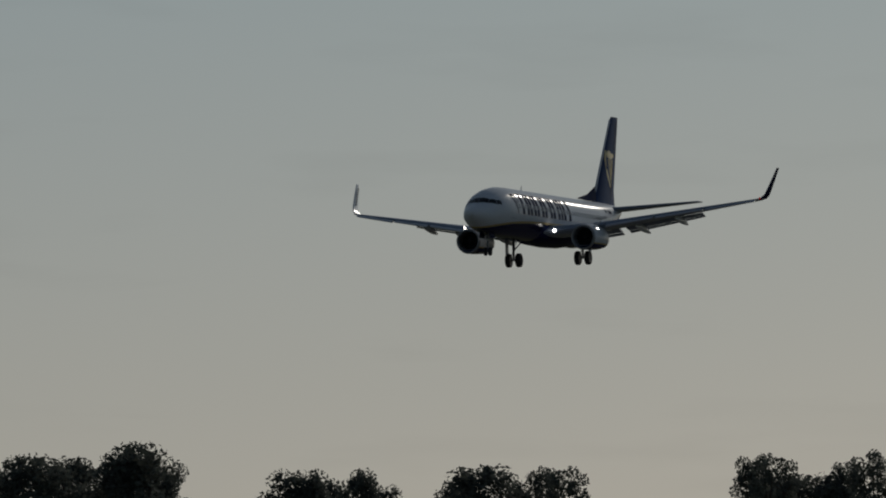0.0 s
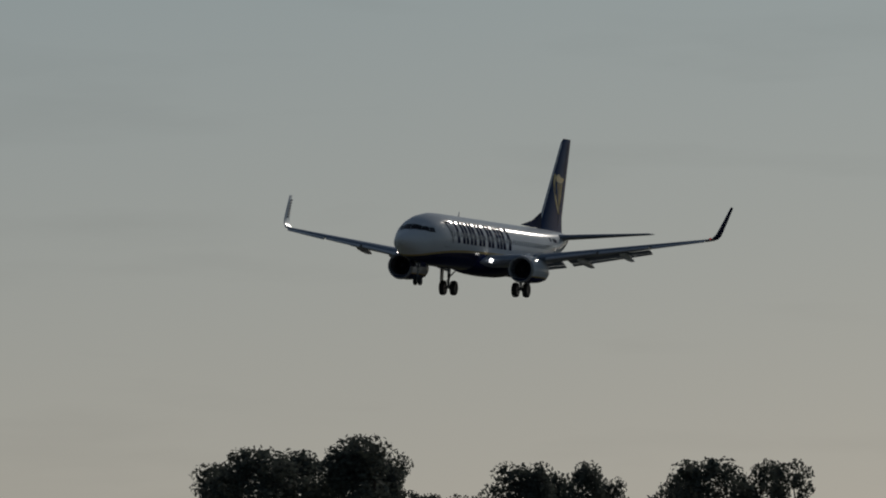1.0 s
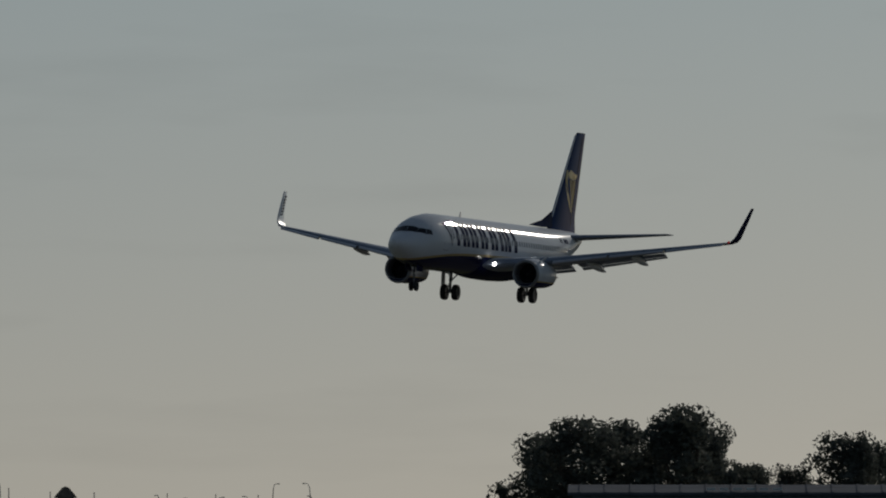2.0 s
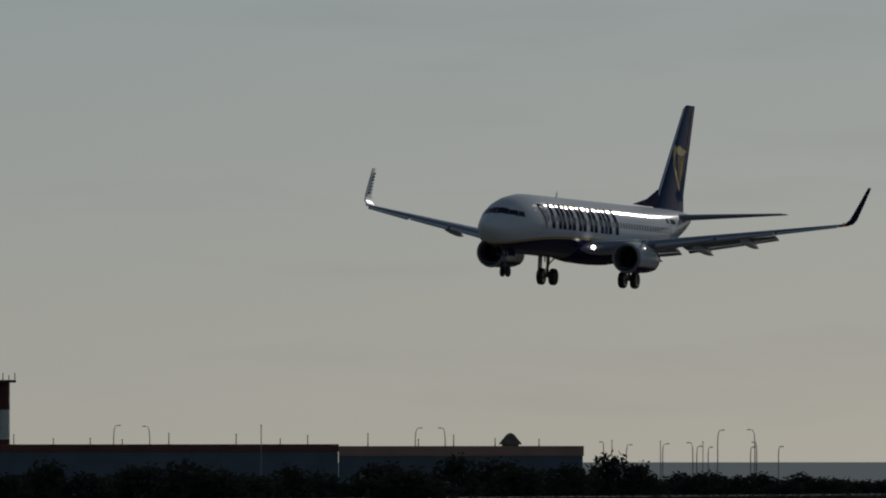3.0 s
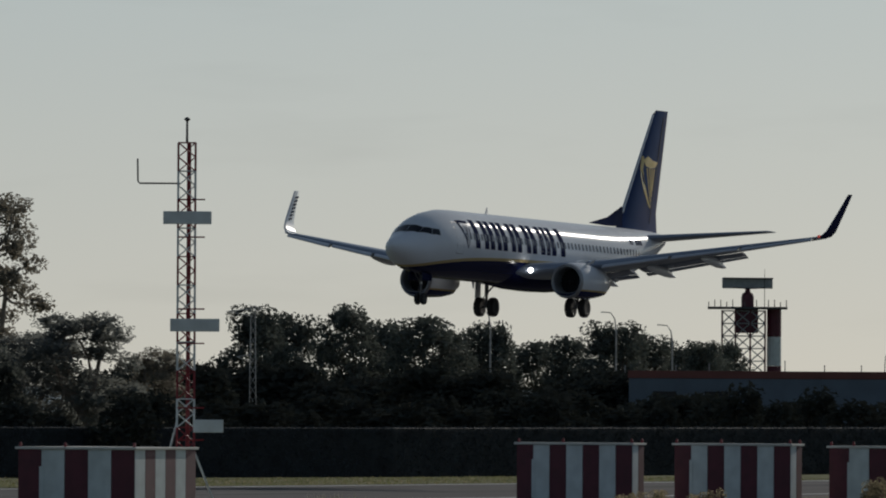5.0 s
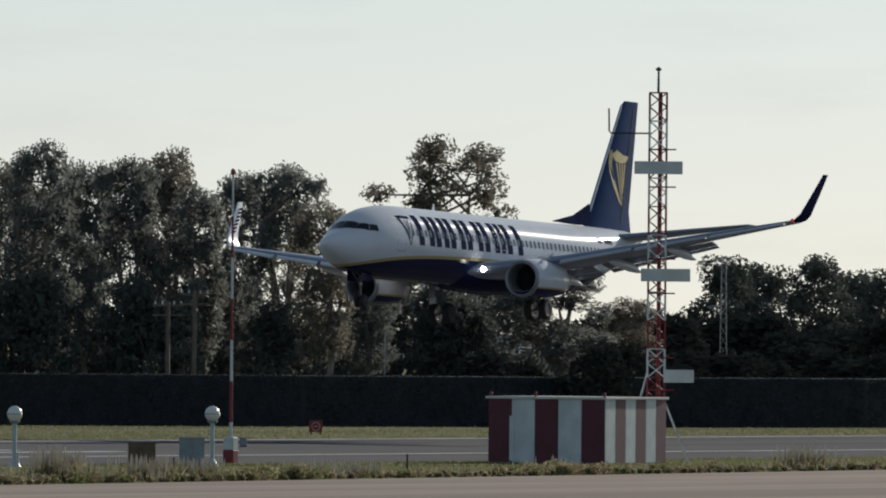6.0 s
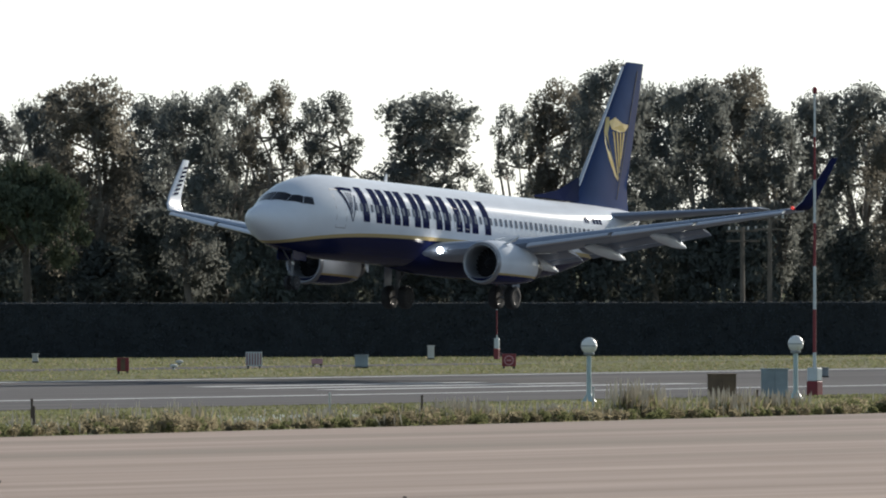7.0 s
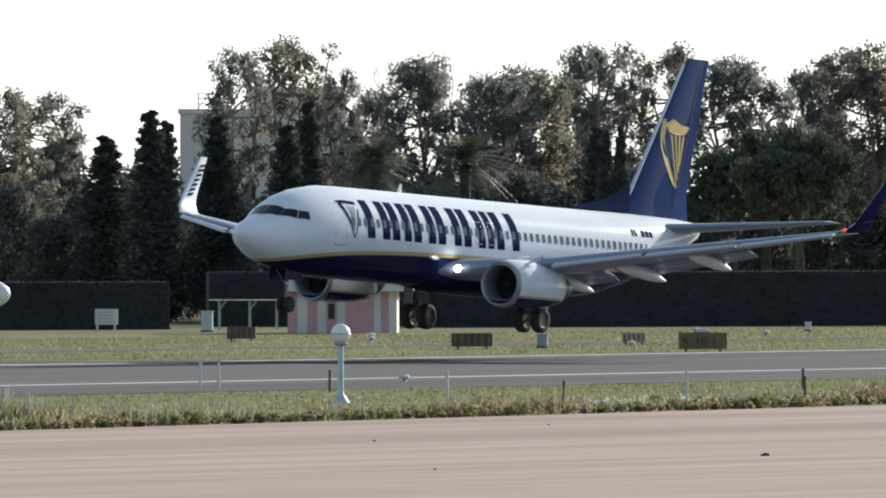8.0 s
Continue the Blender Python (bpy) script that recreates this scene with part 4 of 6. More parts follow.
def palm_tree(seed):
    rng = np.random.default_rng(seed)
    t = thing("palm_tree", (0, 0, -300), "date palm with a thick head of arching fronds", "tree", "palms")
    bm = bmesh.new()
    tube(bm, [(0, 0, -0.2), (0.1, 0, 4), (0, 0.1, 8.3)], [0.34, 0.26, 0.30], 10)
    part("trunk", bm, M["bark_dark"], t, "rough dark palm trunk", smooth=True)
    verts, faces = [], []
    for k in range(96):
        a = math.tau * k / 96 * 7.3 + rng.uniform(-0.2, 0.2)
        up = rng.uniform(-0.35, 1.35)
        ln = rng.uniform(2.7, 3.6)
        prev = None
        for i in range(13):
            u = i / 12
            out = ln * (u * math.cos(up) * 0.9 + 0.12 * u * u)
            z = 8.4 + ln * (u * math.sin(up) - 0.5 * u * u)
            p = np.array([math.cos(a) * out, math.sin(a) * out, z])
            if prev is not None:
                d = p - prev
                d /= np.linalg.norm(d)
                s = np.cross(d, [0, 0, 1.0])
                s /= max(1e-6, np.linalg.norm(s))
                w = 0.62 * math.sin(math.pi * min(1, u * 0.9 + 0.1)) + 0.05
                for sg in (-1, 1):
                    for q in range(2):
                        b0 = prev + d * 0.13 * q
                        tip = b0 + s * sg * w + d * 0.28 + np.array([0, 0, -0.16 * w])
                        o = len(verts)
                        verts.extend([tuple(b0), tuple(b0 + d * 0.06), tuple(tip)])
                        faces.append((o, o + 1, o + 2))
            prev = p
    raw("fronds", verts, faces, M["palm"], t, "drooping feathery fronds")
    return t


def pine_tree(seed):
    rng = np.random.default_rng(seed)
    t = thing("umbrella_pine", (0, 0, -300), "broad rounded dark green pine behind the hedge", "tree", "pines")
    bm = bmesh.new()
    tube(bm, [(0, 0, -0.2), (0.2, 0, 3), (0, 0, 6)], [0.4, 0.32, 0.25], 9)
    c, r = [], []
    for k in range(54):
        a = k * 2.399
        u = math.sqrt((k + 0.5) / 54)
        p = np.array([math.cos(a) * 4.3 * u, math.sin(a) * 4.3 * u, 6.2 + 3.2 * math.sqrt(max(0, 1 - u * u)) + rng.uniform(-1.6, 0.15)])
        c.append(p)
        r.append(rng.uniform(0.8, 1.25))
        if k % 4 == 0:
            tube(bm, [(0, 0, 5), tuple(p * [0.5, 0.5, 0.85]), tuple(p)], [0.14, 0.1, 0.04], 5)
    part("trunk", bm, M["bark_dark"], t)
    v, f = leaf_cloud(rng, c, r, [170] * 54, 0.18, 0.7)
    raw("crown", v, f, M["leaf_pine"], t, "dense domed crown")
    return t


def bare_tree(seed):
    rng = np.random.default_rng(seed)
    t = thing("bare_tree", (0, 0, -300), "pale leafless tree with fine upright twigs", "tree", "bare trees")
    bm = bmesh.new()
    tube(bm, [(0, 0, -0.2), (0.1, 0, 4), (0, 0.1, 7)], [0.22, 0.18, 0.13], 7)

    def grow(p, d, ln, r, depth):
        e = p + d * ln
        tube(bm, [tuple(p), tuple((p + e) / 2 + rng.normal(size=3) * ln * 0.04), tuple(e)], [r, r * 0.8, r * 0.6], 4)
        if depth:
            for _ in range(3):
                q = d + rng.normal(size=3) * 0.38 + np.array([0, 0, 0.15])
                grow(e, q / np.linalg.norm(q), ln * rng.uniform(0.62, 0.8), r * 0.55, depth - 1)
    for _ in range(4):
        q = np.array([*rng.normal(size=2) * 0.35, 1.0])
        grow(np.array([0, 0, 6.5]), q / np.linalg.norm(q), 3.0, 0.09, 4)
    part("crown", bm, M["bark"], t, "fine bare upright branchwork")
    return t


def shrub(seed, leaf_mat, name="shrub", label="dense dark evergreen shrub behind the hedge", leaves=160, size=0.18):
    """8 m tall, leafy to the ground."""
    rng = np.random.default_rng(seed)
    t = thing(name, (0, 0, -300), label, "bush", "undergrowth behind the hedge")
    bm = bmesh.new()
    c, r = [], []
    for k in range(26):
        a = k * 2.399
        z = 0.6 + 6.4 * (k / 25) ** 0.9
        w = 2.3 * math.sin(math.pi * min(0.9, 0.25 + z / 11)) * rng.uniform(0.4, 1.0)
        p = np.array([math.cos(a) * w, math.sin(a) * w, z])
        c.append(p)
        r.append(rng.uniform(0.8, 1.35))
        if k % 3 == 0:
            tube(bm, [(0, 0, -0.1), tuple(p * 0.5), tuple(p)], [0.09, 0.06, 0.02], 5)
    part("stem", bm, M["bark_dark"], t)
    v, f = leaf_cloud(rng, c, r, [leaves] * 26, size, 0.9, 0.06)
    raw("foliage", v, f, leaf_mat, t)
    return t


DENSE_T = [gum_tree(10 + k, "gum_tree", "tall dark olive gum tree with billowing crown", 3.4, 0.24, 38, 12000, M["leaf"], M["bark"], 1.3, 0.125) for k in range(3)]
DENSE_T.append(gum_tree(14, "gum_tree", "tall brownish olive gum tree with full crown", 3.3, 0.28, 38, 11500, M["leaf_dry"], M["bark"], 1.25, 0.125))
SPARSE_T = [gum_tree(20 + k, "gum_tree", "open-crowned pale gum tree with bare limbs and sky between", 3.5, 0.42, 30, 7200, M["leaf"] if k else M["leaf_dry"], M["bark"], 0.98, 0.115) for k in range(3)]
FAR_T = [gum_tree(30 + k, "far_tree", "dark rounded tree in the distance", 4.6, 0.14, 36, 6500, M["leaf_dark"], M["bark_dark"], 1.95, 0.26) for k in range(3)]
FAR_S = [gum_tree(40 + k, "far_tree", "open dark tree in the distance", 3.6, 0.3, 26, 3400, M["leaf_dark"], M["bark_dark"], 1.2, 0.22) for k in range(2)]
CYPRESS_T = [cypress_tree(50)]
PALM_T = [palm_tree(60), palm_tree(61)]
PINE_T = [pine_tree(70)]
BARE_T = [bare_tree(80)]
SHRUB_T = [shrub(90, M["leaf_under_shade"]), shrub(91, M["leaf_under_shade"]), shrub(92, M["leaf_dark"])]
SHRUB_F = [shrub(93, M["leaf_far_shade"], "scrub", "low scrub beyond the airfield, coloured dark as if backlit", 60, 0.3), shrub(94, M["leaf_far_shade"], "scrub", "low scrub beyond the airfield, coloured dark as if backlit", 60, 0.3)]

# x, y, height, crown width
SPARSE = [(836, 531, 14.5, 3.9), (845, 534, 14.2, 4.3), (826, 508, 16.8, 3.8), (837, 510, 17.6, 4.6),
    (830, 503, 15.4, 2.1), (838, 488, 17.1, 3.5), (844, 488, 17.1, 3.8), (843, 479, 14.6, 2.4),
    (850, 467, 16.7, 3.5), (838, 458, 16.6, 3.1), (844, 457, 15.9, 3.8), (876, 461, 15.5, 2.9),
    (909, 441, 19.0, 6.2), (875, 452, 15.1, 4.0)]
DENSE = [(839, 506, 14.2, 2.1), (832, 498, 16.2, 3.8), (830, 492, 15.0, 3.8), (840, 495, 15.7, 4.5),
    (850, 497, 17.0, 3.2), (842, 482, 16.1, 3.8), (857, 485, 15.6, 2.8), (837, 470, 16.9, 4.5),
    (852, 474, 15.8, 3.5), (836, 462, 15.8, 3.5), (847, 452, 15.8, 4.5), (869, 454, 17.0, 3.5),
    (852, 442, 17.7, 3.8), (867, 446, 16.6, 3.5), (855, 437, 16.6, 3.1), (874, 444, 17.7, 3.5),
    (857, 433, 15.0, 3.1), (867, 435, 16.0, 2.8), (859, 428, 16.3, 3.5), (853, 422, 14.1, 3.2),
    (863, 424, 11.3, 2.8), (877, 418, 10.4, 4.7), (885, 425, 9.1, 4.0), (906, 426, 8.3, 2.6)]
CYPRESS = [(797, 499, 11.4, 2.7), (794, 494, 12.9, 2.1), (800, 493, 12.6, 2.1), (798, 487, 12.0, 2.0),
    (807, 491, 13.5, 1.7), (799, 496, 12.3, 1.7), (812, 474, 11.9, 1.5), (808, 471, 11.7, 1.0),
    (808, 470, 11.9, 1.0)]
PALM = [(809, 488, 11.9, 5.7), (812, 483, 12.4, 5.7), (789, 482, 8.3, 4.0), (805, 485, 12.3, 5.0),
    (795, 482, 8.7, 3.7), (1357, 639, 8.9, 1.7), (1340, 629, 9.6, 2.3), (1377, 644, 9.0, 2.3)]
PINE = [(813, 463, 11.6, 9.0), (801, 454, 11.7, 7.3), (805, 465, 8.0, 4.0)]
BARE = [(836, 502, 17.2, 3.1), (842, 502, 17.7, 2.5)]
FAR = [(1344, 621, 13.1, 5.0), (1363, 626, 12.6, 5.0), (1356, 617, 13.2, 5.6), (1376, 622, 11.9, 5.1),
    (1350, 606, 12.3, 6.1), (1370, 611, 11.0, 5.0), (1362, 604, 11.7, 4.4), (1382, 608, 10.0, 5.1),
    (1374, 601, 10.3, 4.5), (1367, 593, 11.8, 5.6), (1377, 594, 10.8, 5.0), (1388, 595, 9.3, 3.9),
    (1361, 581, 9.9, 3.0), (1379, 589, 10.0, 3.4), (1408, 598, 9.9, 2.9)]
EARLY = [(1417, 491, 13.6, 6.2), (1409, 485, 15.3, 7.2), (1420, 484, 14.8, 7.3), (1412, 476, 16.3, 8.3),
    (1427, 478, 15.2, 5.1), (1423, 476, 13.1, 3.9), (1427, 463, 13.7, 6.2), (1437, 463, 13.0, 3.9),
    (1419, 454, 13.6, 4.4), (1429, 455, 12.2, 3.4), (1431, 448, 12.8, 3.4), (1423, 443, 14.0, 7.2),
    (1433, 442, 12.6, 3.9), (1441, 415, 13.5, 7.8), (1442, 412, 12.7, 5.0), (1450, 421, 13.0, 6.8),
    (1424, 472, 10.6, 3.4), (1433, 475, 10.5, 3.9), (1425, 468, 10.5, 3.4)]
EARLYSP = [(1434, 440, 14.1, 3.5), (1425, 435, 14.3, 4.2), (1440, 420, 15.3, 3.5), (1431, 415, 15.6, 4.4),
    (1443, 411, 14.7, 3.4), (1434, 406, 16.0, 4.4)]

def plant(rows, kinds, tall, wide, seed, k_wide=1.5):
    rng = random.Random(seed)
    for i, (x, y, h, w) in enumerate(rows):
        s = max(0.55, min(1.8, w * k_wide / wide))
        m = pose(x, y, 0, 0, 0, rng.uniform(0, 360)) @ Matrix.Diagonal((s, s, h / tall, 1))
        copy_thing(kinds[i % len(kinds)], m)


plant(DENSE, DENSE_T, 15.8, 7.0, 1, 1.75)
plant(SPARSE, SPARSE_T, 15.8, 7.4, 2, 1.7)
plant(CYPRESS, CYPRESS_T, 15.0, 2.3, 3, 1.65)
plant(PALM, PALM_T, 11.0, 6.6, 4, 1.2)
plant(PINE, PINE_T, 9.8, 10.0, 5, 1.1)
plant(BARE, BARE_T, 15.5, 6.0, 6, 1.4)
plant(FAR, FAR_T, 16.0, 9.5, 7, 1.5)
plant(EARLY, FAR_T, 16.3, 9.5, 8, 1.42)
plant(EARLYSP, FAR_S, 16.0, 7.5, 9, 1.4)


def polar(bearing, dist):
    return dist * math.sin(radians(bearing)), dist * math.cos(radians(bearing))


def undergrowth():
    rng = random.Random(5)
    b = 56.8
    while b < 69.6:
        near = b < 64.25
        x, y = polar(b, rng.uniform(945, 985) if near else 966 + (b - 65.66) * 42 + rng.uniform(14, 90))
        h = rng.uniform(6.5, 9.8) if b < 63.4 else rng.uniform(7.0, 9.6) if near else rng.uniform(3.6, 5.6)
        if b > 66.8:
            h = rng.uniform(4.4, 6.3)
        s = rng.uniform(0.85, 1.25)
        copy_thing(rng.choice(SHRUB_T if near else SHRUB_F), pose(x, y, 0, 0, 0, rng.uniform(0, 360)) @ Matrix.Diagonal((s, s, h / 7.8, 1)))
        b += rng.uniform(0.09, 0.17)
    for k in range(26):
        x, y = polar(rng.uniform(57.0, 63.3), rng.uniform(985, 1040))
        copy_thing(rng.choice(SHRUB_T), pose(x, y, 0, 0, 0, rng.uniform(0, 360)) @ Matrix.Diagonal((1.4, 1.4, rng.uniform(1.1, 1.5), 1)))
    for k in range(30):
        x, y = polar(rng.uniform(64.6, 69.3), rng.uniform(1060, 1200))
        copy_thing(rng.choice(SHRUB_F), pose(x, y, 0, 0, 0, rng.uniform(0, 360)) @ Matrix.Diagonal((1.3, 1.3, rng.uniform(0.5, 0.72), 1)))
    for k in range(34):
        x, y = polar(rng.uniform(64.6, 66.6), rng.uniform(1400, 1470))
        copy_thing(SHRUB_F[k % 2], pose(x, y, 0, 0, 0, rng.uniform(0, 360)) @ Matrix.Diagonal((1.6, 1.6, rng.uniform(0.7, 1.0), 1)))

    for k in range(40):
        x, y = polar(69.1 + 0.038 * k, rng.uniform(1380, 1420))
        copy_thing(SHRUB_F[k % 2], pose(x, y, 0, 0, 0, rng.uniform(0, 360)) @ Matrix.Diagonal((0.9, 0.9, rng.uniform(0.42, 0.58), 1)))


undergrowth()


def hedge(points, height, depth, seed, label):
    """A clipped hedge: a core coloured dark for the shade inside, with a coat of small leaves on face and top."""
    rng = np.random.default_rng(seed)
    t = thing("hedge", (0, 0, 0), label, "hedge", "clipped hedges", "structure")
    bm = bmesh.new()
    verts, faces = [], []
    rings = []
    for i, (x, y) in enumerate(points):
        a = np.array(points[min(i + 1, len(points) - 1)], float) - np.array(points[max(i - 1, 0)], float)
        a /= np.linalg.norm(a)
        n = np.array([-a[1], a[0]])
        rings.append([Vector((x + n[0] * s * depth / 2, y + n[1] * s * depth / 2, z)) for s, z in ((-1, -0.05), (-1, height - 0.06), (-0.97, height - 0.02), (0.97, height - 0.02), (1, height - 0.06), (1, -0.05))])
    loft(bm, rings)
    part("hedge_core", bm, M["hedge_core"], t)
    for (x0, y0), (x1, y1) in zip(points, points[1:]):
        a = np.array([x1 - x0, y1 - y0], float)
        ln = np.linalg.norm(a)
        a /= ln
        n2 = np.array([-a[1], a[0]])
        if n2 @ np.array([x0, y0]) > 0:
            n2 = -n2
        cnt = int(ln * 230)
        u = rng.uniform(0, ln, cnt)
        z = rng.uniform(0, height - 0.02, cnt)
        top = rng.uniform(0, 1, cnt) < 0.05
        off = np.where(top, rng.uniform(-depth / 2, depth / 2, cnt), depth / 2 + rng.uniform(0, 0.08, cnt))
        z = np.where(top, height + rng.uniform(-0.03, 0.03, cnt), z)
        p = np.stack([x0 + a[0] * u + n2[0] * off, y0 + a[1] * u + n2[1] * off, z], axis=1)
        d = rng.normal(size=(cnt, 3))
        d /= np.linalg.norm(d, axis=1)[:, None]
        e = np.cross(d, rng.normal(size=(cnt, 3)))
        e /= np.linalg.norm(e, axis=1)[:, None]
        s = 0.115
        q = np.stack([p - d * s, p + e * s * 0.6, p + d * s], axis=1).reshape(-1, 3)
        o = len(verts)
        verts.extend(map(tuple, q))
        faces.extend((o + 3 * i, o + 3 * i + 1, o + 3 * i + 2) for i in range(cnt))
    tagged(raw("hedge_leaves", verts, faces, M["hedge"], t), kind="stuff")
    return t


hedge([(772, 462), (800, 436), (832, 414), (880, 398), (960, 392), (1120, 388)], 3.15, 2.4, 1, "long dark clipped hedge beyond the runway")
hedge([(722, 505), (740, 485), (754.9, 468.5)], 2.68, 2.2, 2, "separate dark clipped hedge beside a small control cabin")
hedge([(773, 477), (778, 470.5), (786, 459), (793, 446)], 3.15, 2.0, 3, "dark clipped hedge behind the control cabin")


# ---- grass and weeds ----
def blades(name, pts, hgt, width, material, label, seed, lean=0.35):
    rng = np.random.default_rng(seed)
    n = len(pts)
    a = rng.uniform(0, math.tau, n)
    h = hgt * rng.uniform(0.5, 1.4, n)
    side = np.stack([np.cos(a), np.sin(a), np.zeros(n)], axis=1) * (width * rng.uniform(0.6, 1.4, n))[:, None]
    tip = np.stack([rng.normal(0, lean, n) * h, rng.normal(0, lean, n) * h, h], axis=1)
    q = np.stack([pts - side, pts + side, pts + tip], axis=1).reshape(-1, 3)
    ob = raw(name, [tuple(v) for v in q], [(3 * i, 3 * i + 1, 3 * i + 2) for i in range(n)], material)
    return tagged(ob, label, "grass", kind="stuff")


def turf():
    rng = np.random.default_rng(3)
    n = 90000
    x = rng.uniform(380, 800, n)
    y0 = 261 + 0.087 * (x - 413)
    y = y0 + 0.6 + np.maximum(4.0, 306.6 - y0 - 0.6) * rng.uniform(0, 1, n) ** 1.2
    z = np.zeros(n)
    blades("near_grass", np.stack([x, y, z], 1), 0.07, 0.045, M["grass"], "rough green grass between apron and runway", 1)
    n = 16000
    x = rng.uniform(380, 800, n)
    y = 261 + 0.087 * (x - 413) + rng.uniform(0.3, 26, n)
    blades("dry_grass", np.stack([x, y, np.zeros(n)], 1), 0.09, 0.04, M["straw"], "dry straw among the green grass", 2)
    n = 60000
    x = rng.uniform(600, 900, n)
    y = rng.uniform(370.5, 440, n)
    keep = (np.abs(y - 401) > 3.2)
    blades("far_grass", np.stack([x, y, np.zeros(n)], 1)[keep], 0.06, 0.055, M["grass"], "green grass between runway and hedge", 3)
    n = 9000
    x = rng.uniform(600, 900, n)
    y = rng.uniform(370.5, 440, n)
    blades("far_straw", np.stack([x, y, np.zeros(n)], 1), 0.08, 0.05, M["straw"], "dry straw between runway and hedge", 4)


turf()


def weed_clumps():
    """Uneven weeds along the apron's edge, taller and dustier in places."""
    rng = np.random.default_rng(8)
    green, straw, plume, petal = [], [], [], []
    bushy = [[], [], []], [[], [], []]
    x = 385.0
    while x < 790:
        tall = 0.30 + 0.85 * max(0, noise.noise(Vector((x * 0.09, 2.0, 0)))) + rng.uniform(0, 0.16)
        if x > 565:
            tall *= 0.75
        for _ in range(2):
            y = 261 + 0.087 * (x - 413) + abs(rng.normal(0.4, 1.6)) + 0.2
            h = tall * rng.uniform(0.45, 1.15)
            g = bushy[0 if rng.uniform() < 0.42 + 0.4 * noise.noise(Vector((x * 0.05, 9.0, 0))) else 1]
            g[0].append((x + rng.normal(0, 0.3), y, h * 0.42))
            g[1].append(h * 0.62)
            g[2].append(int(50 + 170 * h))
        if rng.uniform() < 0.10:
            for _ in range(6):
                r = rng.normal(0, 0.3, 2)
                plume.append((x + r[0], y + r[1], tall * rng.uniform(0.8, 1.5)))
        x += rng.uniform(0.22, 0.6)
    for cx, hh in ((663.1, 0.9), (667.3, 1.0), (674.3, 1.0), (701.9, 1.4), (703.8, 1.5), (708.1, 1.3), (714.3, 1.5), (717.2, 1.6), (720.7, 1.3), (725.1, 1.7), (728.1, 1.8), (730.6, 2.0), (733.6, 2.1), (736.7, 2.0)):
        y = 261 + 0.087 * (cx - 413) + 4.0
        for _ in range(16):
            q = rng.uniform(0, 1)
            bushy[1][0].append((cx + rng.normal(0, 0.45), y + rng.normal(0, 0.4), hh * (0.15 + 0.72 * q)))
            bushy[1][1].append(0.34)
            bushy[1][2].append(70)
    for g, mt, nm, lb in zip(bushy, (M["grass"], M["straw"]), ("low_weeds", "brown_weeds"), ("low green weeds along the apron edge", "brown bushy weeds along the apron edge")):
        v, f = leaf_cloud(rng, g[0], g[1], g[2], 0.062, 0.75, 0.03)
        tagged(raw(nm, v, f, mt), lb, "weeds", kind="stuff")
    for cx, hh in ((530.3, 1.15), (531.4, 0.95), (540, 0.85), (545, 0.75), (513.5, 0.75), (515, 0.6), (501, 0.6), (489, 0.85), (483, 0.8), (472, 0.5), (522, 0.55), (618, 0.9),
                   (418.5, 1.0), (421, 0.8), (427, 0.6), (432.5, 0.55), (558, 0.6), (563, 0.55)):
        y = 261 + 0.087 * (cx - 413) + 3.0
        for _ in range(260):
            r = rng.normal(0, 0.6, 2)
            (straw if rng.uniform() < 0.6 else green).append((cx + r[0] * 1.6, y + r[1], hh * rng.uniform(0.4, 1.0) * math.exp(-r[0] * r[0])))
        for _ in range(90 if cx > 510 else 30):
            r = rng.normal(0, 0.5, 2)
            plume.append((cx + r[0] * 1.4, y + r[1], hh * rng.uniform(0.8, 1.35)))
    for _ in range(2400):
        x = rng.uniform(400, 560)
        if noise.noise(Vector((x * 0.06, 5.0, 1.0))) < 0.12:
            continue
        petal.append((x, 261 + 0.087 * (x - 413) + rng.uniform(2.5, 9), rng.uniform(0.12, 0.3)))

    def sprout(name, rows, wide, material, label, category, seed):
        rg = np.random.default_rng(seed)
        verts, faces = [], []
        for px, py, h in rows:
            a = rg.uniform(0, math.tau)
            dx, dy = rg.normal(0, 0.3, 2) * h
            sx, sy = math.cos(a) * wide, math.sin(a) * wide
            o = len(verts)
            verts.extend([(px - sx, py - sy, -0.01), (px + sx, py + sy, -0.01), (px + dx * 0.5 + sx * 0.8, py + dy * 0.5 + sy * 0.8, h * 0.6), (px + dx, py + dy, h), (px + dx * 0.5 - sx * 0.8, py + dy * 0.5 - sy * 0.8, h * 0.6)])
            faces.append((o, o + 1, o + 2, o + 3, o + 4))
        tagged(raw(name, verts, faces, material), label, category, kind="stuff")
    sprout("green_weeds", green, 0.06, M["grass"], "rough green weeds along the apron edge", "weeds", 1)
    sprout("dry_weeds", straw, 0.05, M["straw"], "tall dry brown weeds along the apron edge", "weeds", 2)
    verts, faces = [], []
    for px, py, h in plume:
        o = len(verts)
        w = 0.06
        lx = rng.normal(0, 0.12)
        verts.extend([(px - 0.008, py, 0), (px + 0.008, py, 0), (px + lx + w, py, h * 0.75), (px + lx, py, h), (px + lx - w, py, h * 0.75)])
        faces.append((o, o + 1, o + 2, o + 3, o + 4))
    tagged(raw("seed_heads", verts, faces, M["plume"]), "pale feathery seed heads on dry stalks", "weeds", kind="stuff")
    verts, faces = [], []
    for px, py, h in petal:
        o = len(verts)
        verts.extend([(px - 0.06, py, h), (px, py, h - 0.05), (px + 0.06, py, h), (px, py, h + 0.06)])
        faces.append((o, o + 1, o + 2, o + 3))
        o = len(verts)
        verts.extend([(px - 0.006, py, 0), (px + 0.006, py, 0), (px, py, h - 0.04)])
        faces.append((o, o + 1, o + 2))
